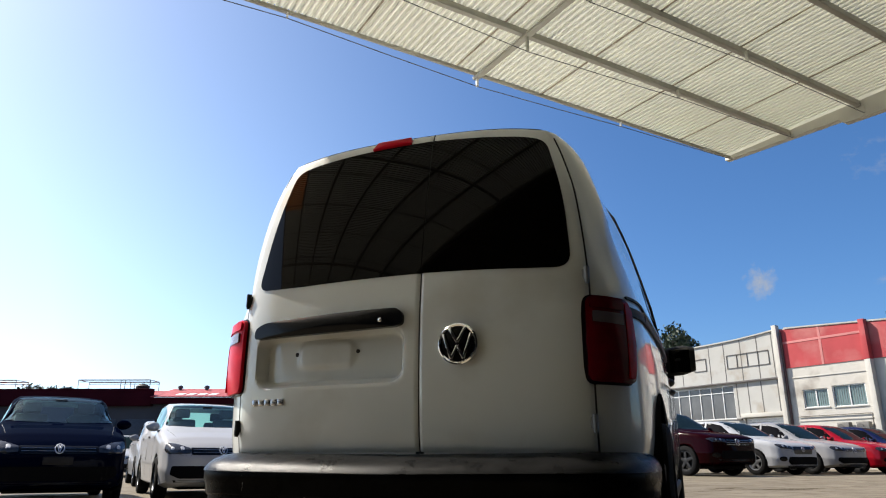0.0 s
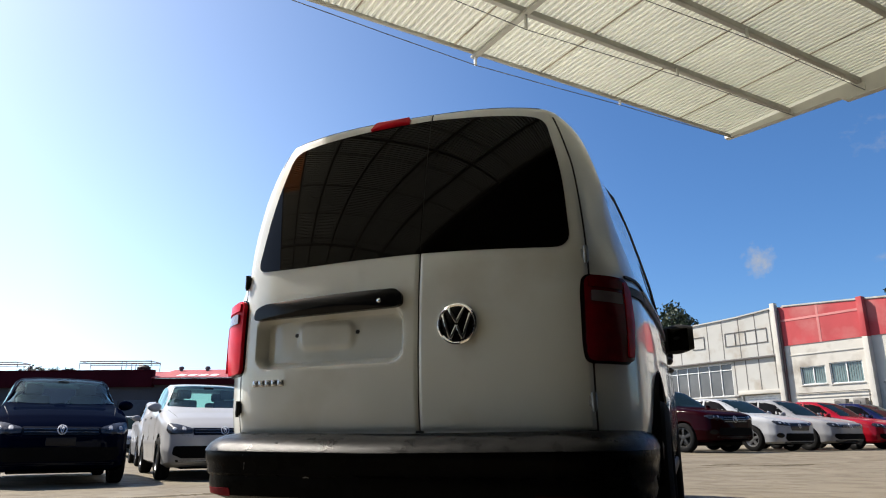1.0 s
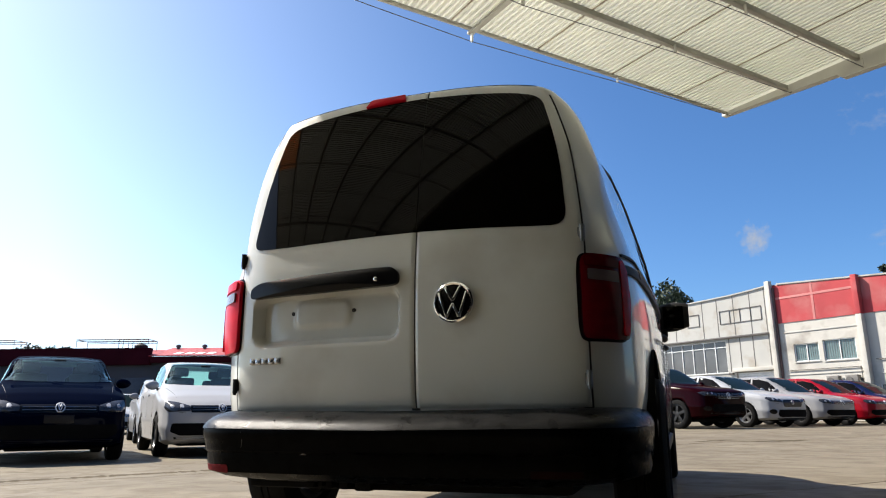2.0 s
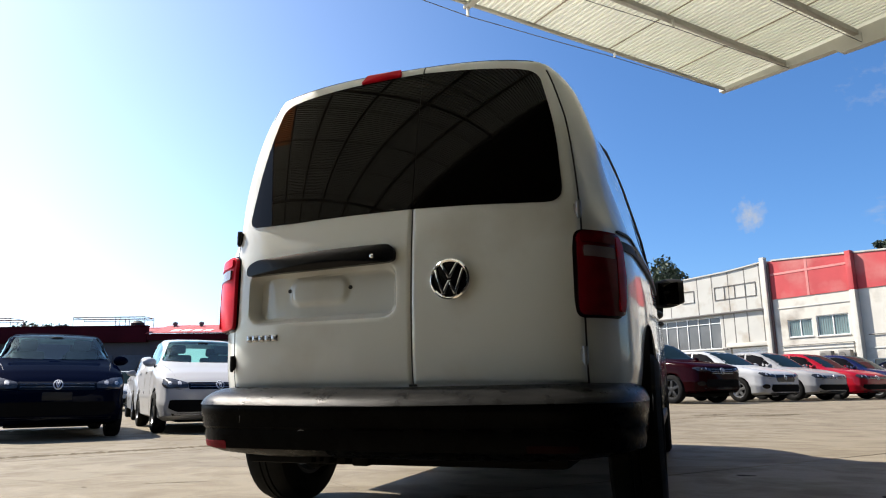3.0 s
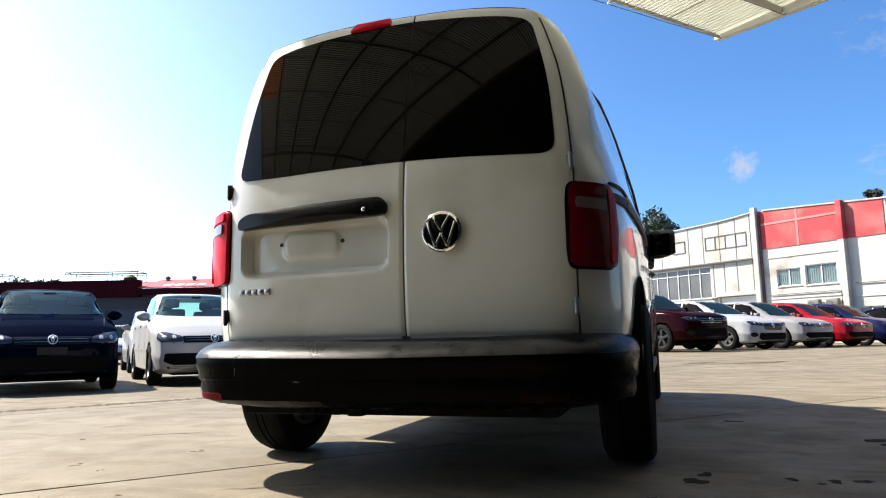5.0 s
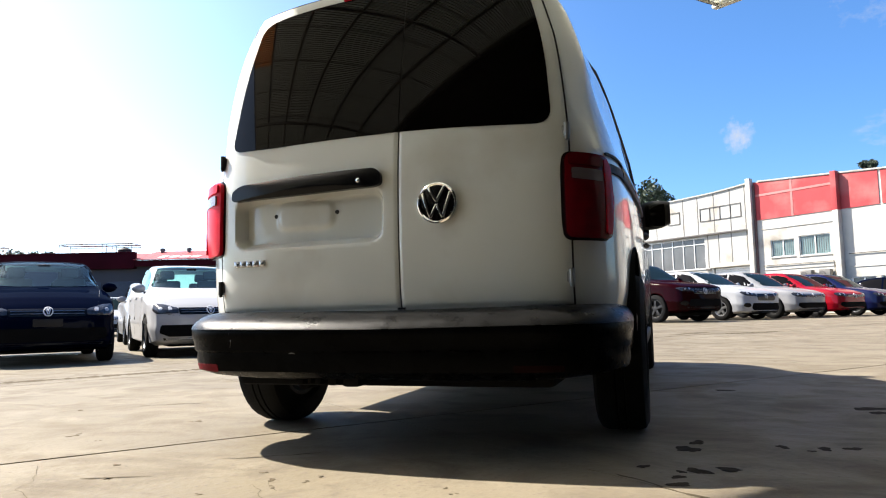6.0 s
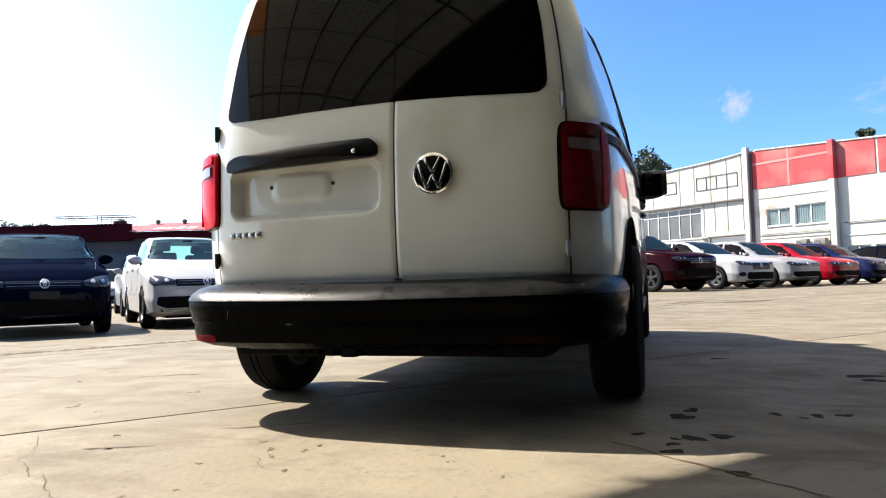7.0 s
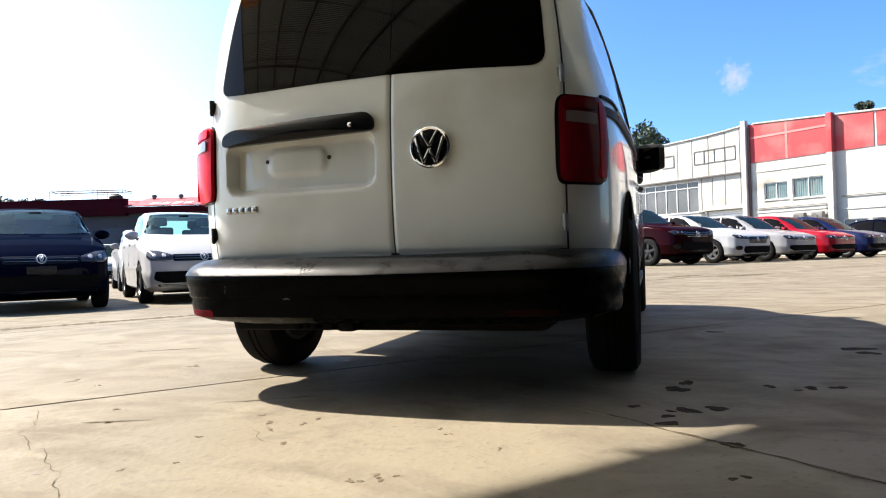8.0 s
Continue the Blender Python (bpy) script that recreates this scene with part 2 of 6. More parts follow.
def rounded(corners, radius=0.03, seg=6):
    """A polygon with rounded corners; radius may be a list, one for each corner."""
    pts = [Vector(c) for c in corners]
    out = []
    for i, p in enumerate(pts):
        r = radius[i] if isinstance(radius, (list, tuple)) else radius
        a, b = pts[i - 1] - p, pts[(i + 1) % len(pts)] - p
        r = min(r, a.length * 0.49, b.length * 0.49)
        s, e = p + a.normalized() * r, p + b.normalized() * r
        for k in range(seg + 1):
            t = k / seg
            out.append(tuple(s * (1 - t) ** 2 + p * 2 * t * (1 - t) + e * t * t))
    return out


def dense(poly, step):
    """The polygon with points no further apart than step."""
    out = []
    for i, p in enumerate(poly):
        a, b = Vector(p), Vector(poly[(i + 1) % len(poly)])
        n = max(1, int((b - a).length / step))
        out += [tuple(a.lerp(b, k / n)) for k in range(n)]
    return out


def patch(project, poly, lift=0.004, skirt=0.012, rings=6, dome=0.0):
    """A plate with that outline, laid on a surface. project(a, b) gives the place and outward normal."""
    bm = bmesh.new()
    c = Vector((sum(p[0] for p in poly) / len(poly), sum(p[1] for p in poly) / len(poly)))
    rows = []
    for k in range(rings + 1):
        f = 1 - k / rings
        row = []
        if f > 0:
            for p in poly:
                q = c + (Vector(p) - c) * f
                at, n = project(q.x, q.y)
                row.append(bm.verts.new(at + n * (lift + dome * (1 - f * f))))
        else:
            at, n = project(c.x, c.y)
            row = [bm.verts.new(at + n * (lift + dome))]
        rows.append(row)
    n = len(poly)
    low = []
    for p in poly:
        at, nn = project(*p)
        low.append(bm.verts.new(at - nn * skirt))
    for a, b in zip([low] + rows[:-2], rows[:-1]):
        for j in range(n):
            bm.faces.new((a[j], a[(j + 1) % n], b[(j + 1) % n], b[j]))
    for j in range(n):
        bm.faces.new((rows[-2][j], rows[-2][(j + 1) % n], rows[-1][0]))
    return bm


def caster(ob, way, plane):
    """Lays plates on a mesh: rays go along way from the plane's far side. plane gives a start from two numbers."""
    tree = BVHTree.FromPolygons([v_.co.copy() for v_ in ob.data.vertices], [tuple(p.vertices) for p in ob.data.polygons])
    way = Vector(way)
    last = [Vector((0, 0, 0)), -way]

    def project(a, b):
        at, n, _, _ = tree.ray_cast(plane(a, b), way)
        if at is None:
            at, n, _, _ = tree.find_nearest(plane(a, b))
        if n.dot(way) > 0:
            n = -n
        last[0], last[1] = at, n
        return at, n
    return project


def carve(ob, cutters):
    """Cuts meshes out of ob for good."""
    for bm in cutters:
        bmesh.ops.recalc_face_normals(bm, faces=bm.faces)
        me = bpy.data.meshes.new("cutter")
        bm.to_mesh(me)
        bm.free()
        c = new("cutter", me)
        mod = ob.modifiers.new("cut", "BOOLEAN")
        mod.operation, mod.solver, mod.object = "DIFFERENCE", "EXACT", c
        deps = bpy.context.evaluated_depsgraph_get()
        deps.update()
        cut = bpy.data.meshes.new_from_object(ob.evaluated_get(deps))
        ob.modifiers.clear()
        ob.data = cut
        bpy.data.objects.remove(c)
        bpy.data.meshes.remove(me)
    for p in ob.data.polygons:
        p.use_smooth = True
    return ob


# ---- ground ----
def ground_sheet():
    bm = bmesh.new()
    xs = [-2500, -300, -60, -20, -10, -8, -6.5, -5.5, -4.5, -3.5, -2.5, -1.8, -1.0, -0.5, 0, 0.5, 10, 60, 300, 2500]
    ys = [-2500, -300, -40, 0, 6, 7, 8, 9, 10, 11, 12, 13, 14, 15, 16, 17, 40, 300, 2500]
    g = [[bm.verts.new((x, y, ground_z(x, y) - 0.014)) for x in xs] for y in ys]
    for a, b in zip(g, g[1:]):
        for k in range(len(xs) - 1):
            bm.faces.new((a[k], a[k + 1], b[k + 1], b[k]))
    return tagged(mesh_ob("ground", bm, EARTH), "dusty pale ground of the car yard", "ground", kind="structure")


ground = ground_sheet()

def joint_bed():
    """Dirt packed into the joints between the slabs."""
    bm = bmesh.new()
    xs = [-60, -10, -8, -6.5, -5.5, -4.5, -3.5, -3.0, -2.5, -2.0, -1.5, -1.0, -0.5, 0, 0.5, 60]
    rows = [[bm.verts.new((x, y, ground_z(x, y) - 0.0045)) for x in xs] for y in [-50, 0] + [6 + 0.5 * k for k in range(23)] + [50]]
    for lo, hi in zip(rows, rows[1:]):
        for k in range(len(xs) - 1):
            bm.faces.new((lo[k], lo[k + 1], hi[k + 1], hi[k]))
    return part("joint_bed", bm, JOINT, ground, "dark dirt in the slab joints")


joint_bed()

# concrete slabs between the joints
SLAB_V = [-0.71 + 2.08 * k for k in range(-19, 1)] + [-0.71 + 4.16 * k for k in range(1, 5)]
SLAB_U = [0.43 + 4.3 * k for k in range(-4, 10)]


def joint_gap(b):
    """Every second joint is only a hairline."""
    q = (b + 0.71) / 4.16
    return 0.0085 if abs(q - round(q)) < 0.01 else 0.0025


def slab(u0, u1, v0, v1, rng):
    bm = bmesh.new()
    g = 0.002
    g0, g1 = joint_gap(v0), joint_gap(v1)
    nu = nv = 6
    rows = []
    for i in range(nu + 1):
        row = []
        for j in range(nv + 1):
            a, b = u0 + g + (u1 - u0 - 2 * g) * i / nu, v0 + g0 + (v1 - v0 - g0 - g1) * j / nv
            if i in (0, nu):
                a += rng.uniform(-0.004, 0.004)
            if j in (0, nv):
                b += rng.uniform(-0.004, 0.004)
            p = uv(a, b)
            row.append(bm.verts.new((p.x, p.y, ground_z(p.x, p.y))))
        rows.append(row)
    for a, b in zip(rows, rows[1:]):
        for k in range(nv):
            bm.faces.new((a[k], b[k], b[k + 1], a[k + 1]))
    edge = [e for e in bm.edges if e.is_boundary]
    out = bmesh.ops.extrude_edge_only(bm, edges=edge)
    for v_ in [x for x in out["geom"] if isinstance(x, bmesh.types.BMVert)]:
        v_.co.z -= 0.03
    return bm


# ---- canopy over the yard ----
EAVE, TOP_Z, PITCH = -1.66, 3.3, 0.62
U_END, BAY, V_SHEET, V_BACK = 4.40, 2.96, 2.08, 6.6


LAP = mat("lap_gap_brown", (0.36, 0.31, 0.24), 0.9, vary=0.4, scale=8)
# soffit colour set near black so that little light bounces off it
SOFFIT = mat("low_bounce_soffit", (0.022, 0.021, 0.020), 0.85, vary=0.2, scale=0.9, bump=0.2, bump_scale=15)


def canopy():
    t = thing("canopy", "long flat canopy of white corrugated sheets on steel purlins", "canopy", kind="structure")
    u0, u1 = U_END - BAY * 9, U_END
    # corrugated sheets, ridges running across the purlins
    bm = bmesh.new()
    pitch = 0.0475
    n = int((u1 - u0) / pitch)
    prof = []
    for k in range(n):
        a = u0 + k * pitch
        lap = 0.003 if ((k - 2) // 17) % 2 else 0.0
        prof += [(a, 0.02 + lap), (a + 0.0262, 0.02 + lap), (a + 0.0297, 0.056 + lap), (a + 0.044, 0.056 + lap)]
        if k % 17 == 1:
            prof += [(a + 0.0445, 0.066), (a + 0.0468, 0.066)]
    prof.append((u1, 0.02))
    # one unseen sheet near the eave is orange, to tint the rear glass reflection
    orange = bmesh.new()
    cuts = (EAVE - 0.035, EAVE + PITCH, V_SHEET)
    for k in range(len(prof) - 1):
        (a, z), (e, y) = prof[k], prof[k + 1]
        for b0, b1 in zip(cuts, cuts[1:]):
            to = orange if b0 == cuts[0] and -2.9 < a < -1.4 else bm
            to.faces.new([to.verts.new(p) for p in (uv(a, b0, TOP_Z + z), uv(e, b0, TOP_Z + y), uv(e, b1, TOP_Z + y), uv(a, b1, TOP_Z + z))])
    bmesh.ops.remove_doubles(bm, verts=bm.verts, dist=0.0002)
    part("roof_sheets", bm, ROOF_SHEET, t)
    part("reflected_orange_sheet", orange, ORANGE_SHEET, t, "unseen orange sheet added for the tint reflected in the rear glass")
    # brown strips drawn for the dark gaps where the sheets lap over each other
    m = Matrix(((*U, 0), (*V, 0), (*UP, 0), (0, 0, 0, 1))).transposed()
    a = u0 + pitch * 1.97
    while a < u1:
        bm = box((a - 0.005, EAVE, TOP_Z + 0.012), (a + 0.005, V_SHEET - 0.01, TOP_Z + 0.0175), 0, m)
        part("sheet_lap", bm, LAP, t, "brown strip drawn for the dark gap at the sheet lap")
        a += pitch * 17
    # purlins, a little below the sheets
    k = 0
    while EAVE + PITCH * k < V_SHEET:
        b = EAVE + PITCH * k
        h, w = (0.028, 0.019) if k else (0.006, 0.012)
        bm = box((u0, b - w, TOP_Z - h), (u1 - 0.008, b + w, TOP_Z + 0.018), 0.003, m)
        part("purlin", bm, ROOF_STEEL, t)
        k += 1
    # rafters at each bay
    for i in range(10):
        a = U_END - BAY * i
        wide = 0.024
        bm = bmesh.new()
        if i == 0:
            # a cantilever that deepens inwards, with a splice plate
            rings = []
            for b in (EAVE - 0.055, -0.60, -0.56, 0.6, V_SHEET):
                z = TOP_Z - 0.010 - 0.058 * (b - EAVE) - (0.042 if b > -0.58 else 0.0)
                rings.append([uv(a - 0.004, b, z), uv(a + 0.06, b, z), uv(a + 0.06, b, TOP_Z + 0.07), uv(a - 0.004, b, TOP_Z + 0.07)])
            part("end_beam", loft(rings), GUTTER, t, "cream painted end beam")
            part("splice_plate", box((a + 0.061, -0.80, TOP_Z - 0.06), (a + 0.07, -0.42, TOP_Z + 0.04), 0.003, m), GUTTER, t)
        else:
            add_box(bm, (a - wide, EAVE, TOP_Z - 0.055), (a + wide, V_SHEET, TOP_Z - 0.03), 0.008, m)
            part("rafter", bm, ROOF_STEEL, t)
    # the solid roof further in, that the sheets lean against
    # out of view; its near black keeps the shade below dark
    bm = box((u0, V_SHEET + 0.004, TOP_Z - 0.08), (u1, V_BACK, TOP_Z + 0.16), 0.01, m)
    part("solid_roof", bm, SOFFIT, t, "solid roof made near black to cut bounced light")
    return t


def canopy_wires():
    """Cables along the purlins: long brackets at the rafters, short ones between them."""
    m = Matrix(((*U, 0), (*V, 0), (*UP, 0), (0, 0, 0, 1))).transposed()
    for b, at_rafter, between, at_end in ((EAVE, 0.121, 0.064, 0.030), (EAVE + PITCH, 0.168, 0.092, 0.060), (EAVE + PITCH * 2, 0.174, 0.102, 0.100), (EAVE + PITCH * 4, 0.17, 0.10, 0.10)):
        t = thing("hanging_cable", "thin dark cable strung along short brackets under the canopy", "cable", "canopy cables")
        pts, n = [], 18
        for k in range(n + 1):
            a = U_END - BAY / 2 * k
            drop = at_end if k == 0 else at_rafter if k % 2 == 0 else between
            pts.append(uv(a, b + 0.032, TOP_Z - drop))
            if k < n:
                nxt = between if k % 2 == 0 else at_rafter
                pts.append(uv(a - BAY / 4, b + 0.032, TOP_Z - (drop + nxt) / 2 - 0.003))
            r = 0.009 if k % 2 == 0 else 0.006
            bm = box((a - r, b + 0.020, TOP_Z - drop), (a + r, b + 0.040, TOP_Z - 0.02), 0.004, m)
            part("bracket", bm, WHITE_PIPE if b == EAVE else GUTTER, t)
        part("cable", add_tube(bmesh.new(), pts, 0.0032, 6), WIRE, t)


canopy()
canopy_wires()


def shade_walls():
    """Plain dark walls out of view, added to block sky light and bounced light."""
    m = Matrix(((*U, 0), (*V, 0), (*UP, 0), (0, 0, 0, 1))).transposed()
    blocker = mat("light_blocking_wall", (0.026, 0.024, 0.023), 0.9, vary=0.15, scale=0.8, bump=0.3, bump_scale=20)
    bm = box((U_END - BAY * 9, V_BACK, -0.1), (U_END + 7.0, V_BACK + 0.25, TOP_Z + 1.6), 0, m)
    tagged(mesh_ob("blocker_back", bm, blocker, False), "unseen plain dark wall added behind the canopy to block light", "wall", kind="structure")
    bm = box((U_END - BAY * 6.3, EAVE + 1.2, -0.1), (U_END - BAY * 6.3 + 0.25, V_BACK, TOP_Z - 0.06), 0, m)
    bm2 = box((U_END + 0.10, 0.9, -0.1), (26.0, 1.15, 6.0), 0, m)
    tagged(mesh_ob("blocker_side", bm2, blocker, False), "unseen plain dark wall added to block light from the side of the yard", "wall", kind="structure")
    tagged(mesh_ob("blocker_end", bm, blocker, False), "unseen plain dark wall added to block light at the canopy end", "wall", kind="structure")


shade_walls()


# ---- the van ----
def table(rows):
    """A piecewise straight function from rows of (key, value)."""
    def f(z):
        if z <= rows[0][0]:
            return rows[0][1]
        for (a, p), (b, q) in zip(rows, rows[1:]):
            if z <= b:
                return p + (q - p) * (z - a) / (b - a)
        return rows[-1][1]
    return f


def curve(rows):
    """A smooth function through rows of (key, value), with no overshoot."""
    ks, vs = [r[0] for r in rows], [r[1] for r in rows]
    d = [(vs[i + 1] - vs[i]) / (ks[i + 1] - ks[i]) for i in range(len(ks) - 1)]
    m = [d[0]] + [0.0 if p * q <= 0 else 2 * p * q / (p + q) for p, q in zip(d, d[1:])] + [d[-1]]

    def f(z):
        z = min(max(z, ks[0]), ks[-1])
        i = 0
        while i < len(ks) - 2 and z > ks[i + 1]:
            i += 1
        h = ks[i + 1] - ks[i]
        t = (z - ks[i]) / h
        return (1 + 2 * t) * (1 - t) ** 2 * vs[i] + t * (1 - t) ** 2 * h * m[i] + t * t * (3 - 2 * t) * vs[i + 1] + t * t * (t - 1) * h * m[i + 1]
    return f


VAN_HALF = curve([(0.26, 0.80), (0.32, 0.845), (0.45, 0.872), (0.6, 0.882), (0.85, 0.881), (1.0, 0.872), (1.1, 0.849), (1.2, 0.821), (1.3, 0.794), (1.4, 0.768), (1.5, 0.738),
                  (1.6, 0.704), (1.66, 0.672), (1.70, 0.634), (1.725, 0.592), (1.745, 0.53), (1.765, 0.42), (1.78, 0.30), (1.79, 0.20), (1.797, 0.12), (1.805, 0.06)])
VAN_REAR = curve([(0.26, 0.10), (0.45, 0.01), (0.6, -0.022), (0.8, -0.030), (0.95, -0.028), (1.1, -0.016), (1.3, 0.016), (1.5, 0.056), (1.65, 0.092), (1.73, 0.117), (1.757, 0.134),
                  (1.775, 0.168), (1.79, 0.22), (1.797, 0.27), (1.805, 0.40)])
VAN_FRONT = table([(0.26, 4.47), (0.32, 4.54), (0.45, 4.60), (0.6, 4.59), (0.75, 4.56), (0.85, 4.50), (0.92, 4.40), (0.98, 4.27), (1.03, 4.10), (1.07, 3.92), (1.1, 3.77), (1.2, 3.68), (1.34, 3.55), (1.5, 3.39), (1.6, 3.28), (1.7, 3.16), (1.765, 3.02), (1.785, 2.90), (1.797, 2.72), (1.805, 2.42)])


def bow(x):
    """The rear is bowed across, more so towards its corners."""
    return 0.035 * (x / 0.67) ** 2 + 0.030 * (abs(x) / 0.67) ** 10


def van_skin(x, z):
    """y of the rear doors' outer skin."""
    return VAN_REAR(z) + bow(x)


def widen(y, z):
    """The cab is wider at roof level than the tail."""
    return smooth(1.15, 1.5, z) * (-0.047 + 0.058 * smooth(0.3, 1.2, y) + 0.029 * smooth(1.2, 2.6, y))


def van_outline(z, inset=0.003):
    """Half of the plan of the body at a height, from the middle of the rear to the middle of the front."""
    w, r, f = VAN_HALF(z), VAN_REAR(z) + inset, VAN_FRONT(z)
    k = 0.28 + 0.72 * smooth(1.02, 1.2, z)
    xs = min(SEAM_X(z), w - 0.025 - 0.035 * smooth(1.75, 1.70, z))
    y0 = r + bow(xs)
    pts = [(xs * i / 10, r + bow(xs * i / 10)) for i in range(11)]
    # the corner: square round the lamps, raked above them
    narrow = 0.045 * (1 - smooth(1.2, 1.5, z))
    we = w + widen(0.5, z) - narrow
    tight = smooth(1.3, 1.6, z)
    p1 = Vector((we - 0.02, y0 + 0.03)).lerp(Vector((we, y0 + (we - xs) / (0.66 + 0.34 * tight))), k)
    crisp = smooth(1.08, 1.3, z)
    p0, p2 = Vector((xs, y0)), Vector((we, max(y0 + 0.30 - 0.13 * crisp, p1.y + 0.16 - 0.09 * crisp)))
    for i in range(1, 15):
        t = i / 14
        q = p0 * (1 - t) ** 2 + p1 * 2 * t * (1 - t) + p2 * t * t
        pts.append((q.x, q.y))
    af, bf = (0.30, 0.45) if z < 1.08 else (0.12, 0.22)
    bf = min(bf, (f - p2.y) * 0.5)
    ys, ye = p2.y, f - bf
    for i in range(1, 19):
        y = ys + (ye - ys) * i / 18
        pts.append((w + widen(y, z) - narrow * (1 - smooth(ys - 1.1, ys + 1.1, y)) * 2, y))
    w += widen(ye, z)
    for i in range(1, 9):
        t = i / 8 * math.pi / 2
        pts.append((w - af * (1 - math.cos(t)), ye + bf * 0.85 * math.sin(t)))
    xf, yf = w - af, ye + bf * 0.85
    pts += [(xf * (1 - i / 6), yf + (f - yf) * (1 - (1 - i / 6) ** 2)) for i in range(1, 7)]
    return pts


def flank_x(y, z):
    """Half-width of the body at a place along the flank."""
    half = van_outline(z)
    for (x0, y0), (x1, y1) in zip(half[12:], half[13:]):
        if y0 <= y <= y1:
            return x0 + (x1 - x0) * (y - y0) / (y1 - y0)
    return VAN_HALF(z)


def van_body():
    zs = [0.26, 0.29, 0.32, 0.38, 0.45, 0.51, 0.56] + [0.6 + 0.05 * i for i in range(6)] + [0.88, 0.92, 0.95, 0.98, 1.0, 1.03, 1.05, 1.07, 1.1, 1.15]
    zs += [1.2 + 0.05 * i for i in range(9)] + [1.63, 1.66, 1.68, 1.70, 1.72, 1.735, 1.75, 1.76, 1.77, 1.78, 1.785, 1.79, 1.795, 1.80, 1.805]
    rings = []
    for z in zs:
        half = van_outline(z)
        full = 0.012 * smooth(1.05, 1.3, z)
        rings.append([Vector((x, y, z)) for x, y in half] + [Vector((-x - full * smooth(0.55, 0.62, x), y, z)) for x, y in half[-2:0:-1]])
    # the roof skin rises gently from the top edge of the doors
    for ring in rings:
        for p in ring:
            p.z = min(p.z, top_z(p.x) + 0.004 + 0.16 * max(0.0, p.y - 0.14))
    return loft(rings)


def edge_x(z):
    """Half-width of the pair of rear doors at a height."""
    return SEAM_X(z)


SEAM_X = curve([(0.5, 0.672), (1.04, 0.674), (1.12, 0.670), (1.2, 0.664), (1.34, 0.649), (1.45, 0.632), (1.53, 0.611), (1.60, 0.590), (1.65, 0.572), (1.70, 0.548), (1.73, 0.51)])


def top_z(x):
    return 1.757 - 0.055 * (abs(x) / 0.55) ** 2.6


def sdf_box(x, z, cx, cz, hx, hz, r):
    qx, qz = abs(x - cx) - hx + r, abs(z - cz) - hz + r
    return math.hypot(max(qx, 0), max(qz, 0)) + min(max(qx, qz), 0) - r


def recess(x, z):
    """Depth of the pressed number plate recess with its pad."""
    s = 0.006 * (x + 0.28)
    d = sdf_box(x, z - s, -0.28, 0.845, 0.312, 0.105, 0.06)
    deep = 0.058 * smooth(0.002, -0.029, d)
    pad = sdf_box(x, z, -0.305, 0.862, 0.115, 0.045, 0.035)
    deep -= 0.010 * smooth(0.012, -0.006, pad)
    return deep


def dents(x, z):
    d = 0.0
    for cx, cz, r, h in ((-0.20, 0.575, 0.045, 0.0025), (-0.13, 0.60, 0.03, -0.0012), (-0.43, 1.06, 0.09, 0.0015), (-0.47, 0.63, 0.05, 0.0012)):
        d += h * math.exp(-((x - cx) ** 2 + (z - cz) ** 2) / (r * r))
    return d


def rear_door(name, x0, side, parent, label):
    """One rear door: a pressed skin with rolled edges. x0 is the meeting edge, side is -1 or 1."""
    bm = bmesh.new()
    nx, nz = 84, 150
    rows = []
    for j in range(nz + 1):
        t = j / nz
        row = []
        z = 0.512 + t * 1.2
        for i in range(nx + 1):
            s = i / nx
            zz = z
            for _ in range(3):
                x = x0 + s * (side * edge_x(zz) - x0)
                zz = 0.512 + t * (top_z(x) - 0.512)
            y = van_skin(x, zz)
            if side < 0:
                y += recess(x, zz) + dents(x, zz)
            # rolled edges
            rim = min(s, 1 - s) * abs(side * edge_x(zz) - x0)
            rim = min(rim, t * 1.24, (1 - t) * 1.24)
            y += 0.006 * (1 - smooth(0.0, 0.009, rim)) - 0.004
            row.append(bm.verts.new((x, y, zz)))
        rows.append(row)
    for a, b in zip(rows, rows[1:]):
        for i in range(nx):
            bm.faces.new((a[i], a[i + 1], b[i + 1], b[i]))
    edge = [e for e in bm.edges if e.is_boundary]
    out = bmesh.ops.extrude_edge_only(bm, edges=edge)
    for v_ in [q for q in out["geom"] if isinstance(q, bmesh.types.BMVert)]:
        v_.co.y += 0.02
    return part(name, bm, VAN_WHITE, parent, label)


def on_rear(x, z):
    e = 0.004
    y = van_skin(x, z)
    n = Vector(((van_skin(x + e, z) - y) / e, -1, (van_skin(x, z + e) - y) / e)).normalized()
    return Vector((x, y - 0.004, z)), n


def polish(pane):
    """Gives a rear pane the smooth double curve of its outer face."""
    ns = []
    for v_ in pane.data.vertices:
        x, z = v_.co.x, v_.co.z - 1.43
        sx = 0.042 + 0.220 * x + 0.761 * x ** 3 + 2.53 * x ** 9
        sz = 0.132 + 0.273 * z + 0.409 * z * z + 0.12 * x * x
        ns.append(Vector((sx, -1.0, sz)).normalized())
    pane.data.normals_split_custom_set_from_vertices(ns)
    return pane


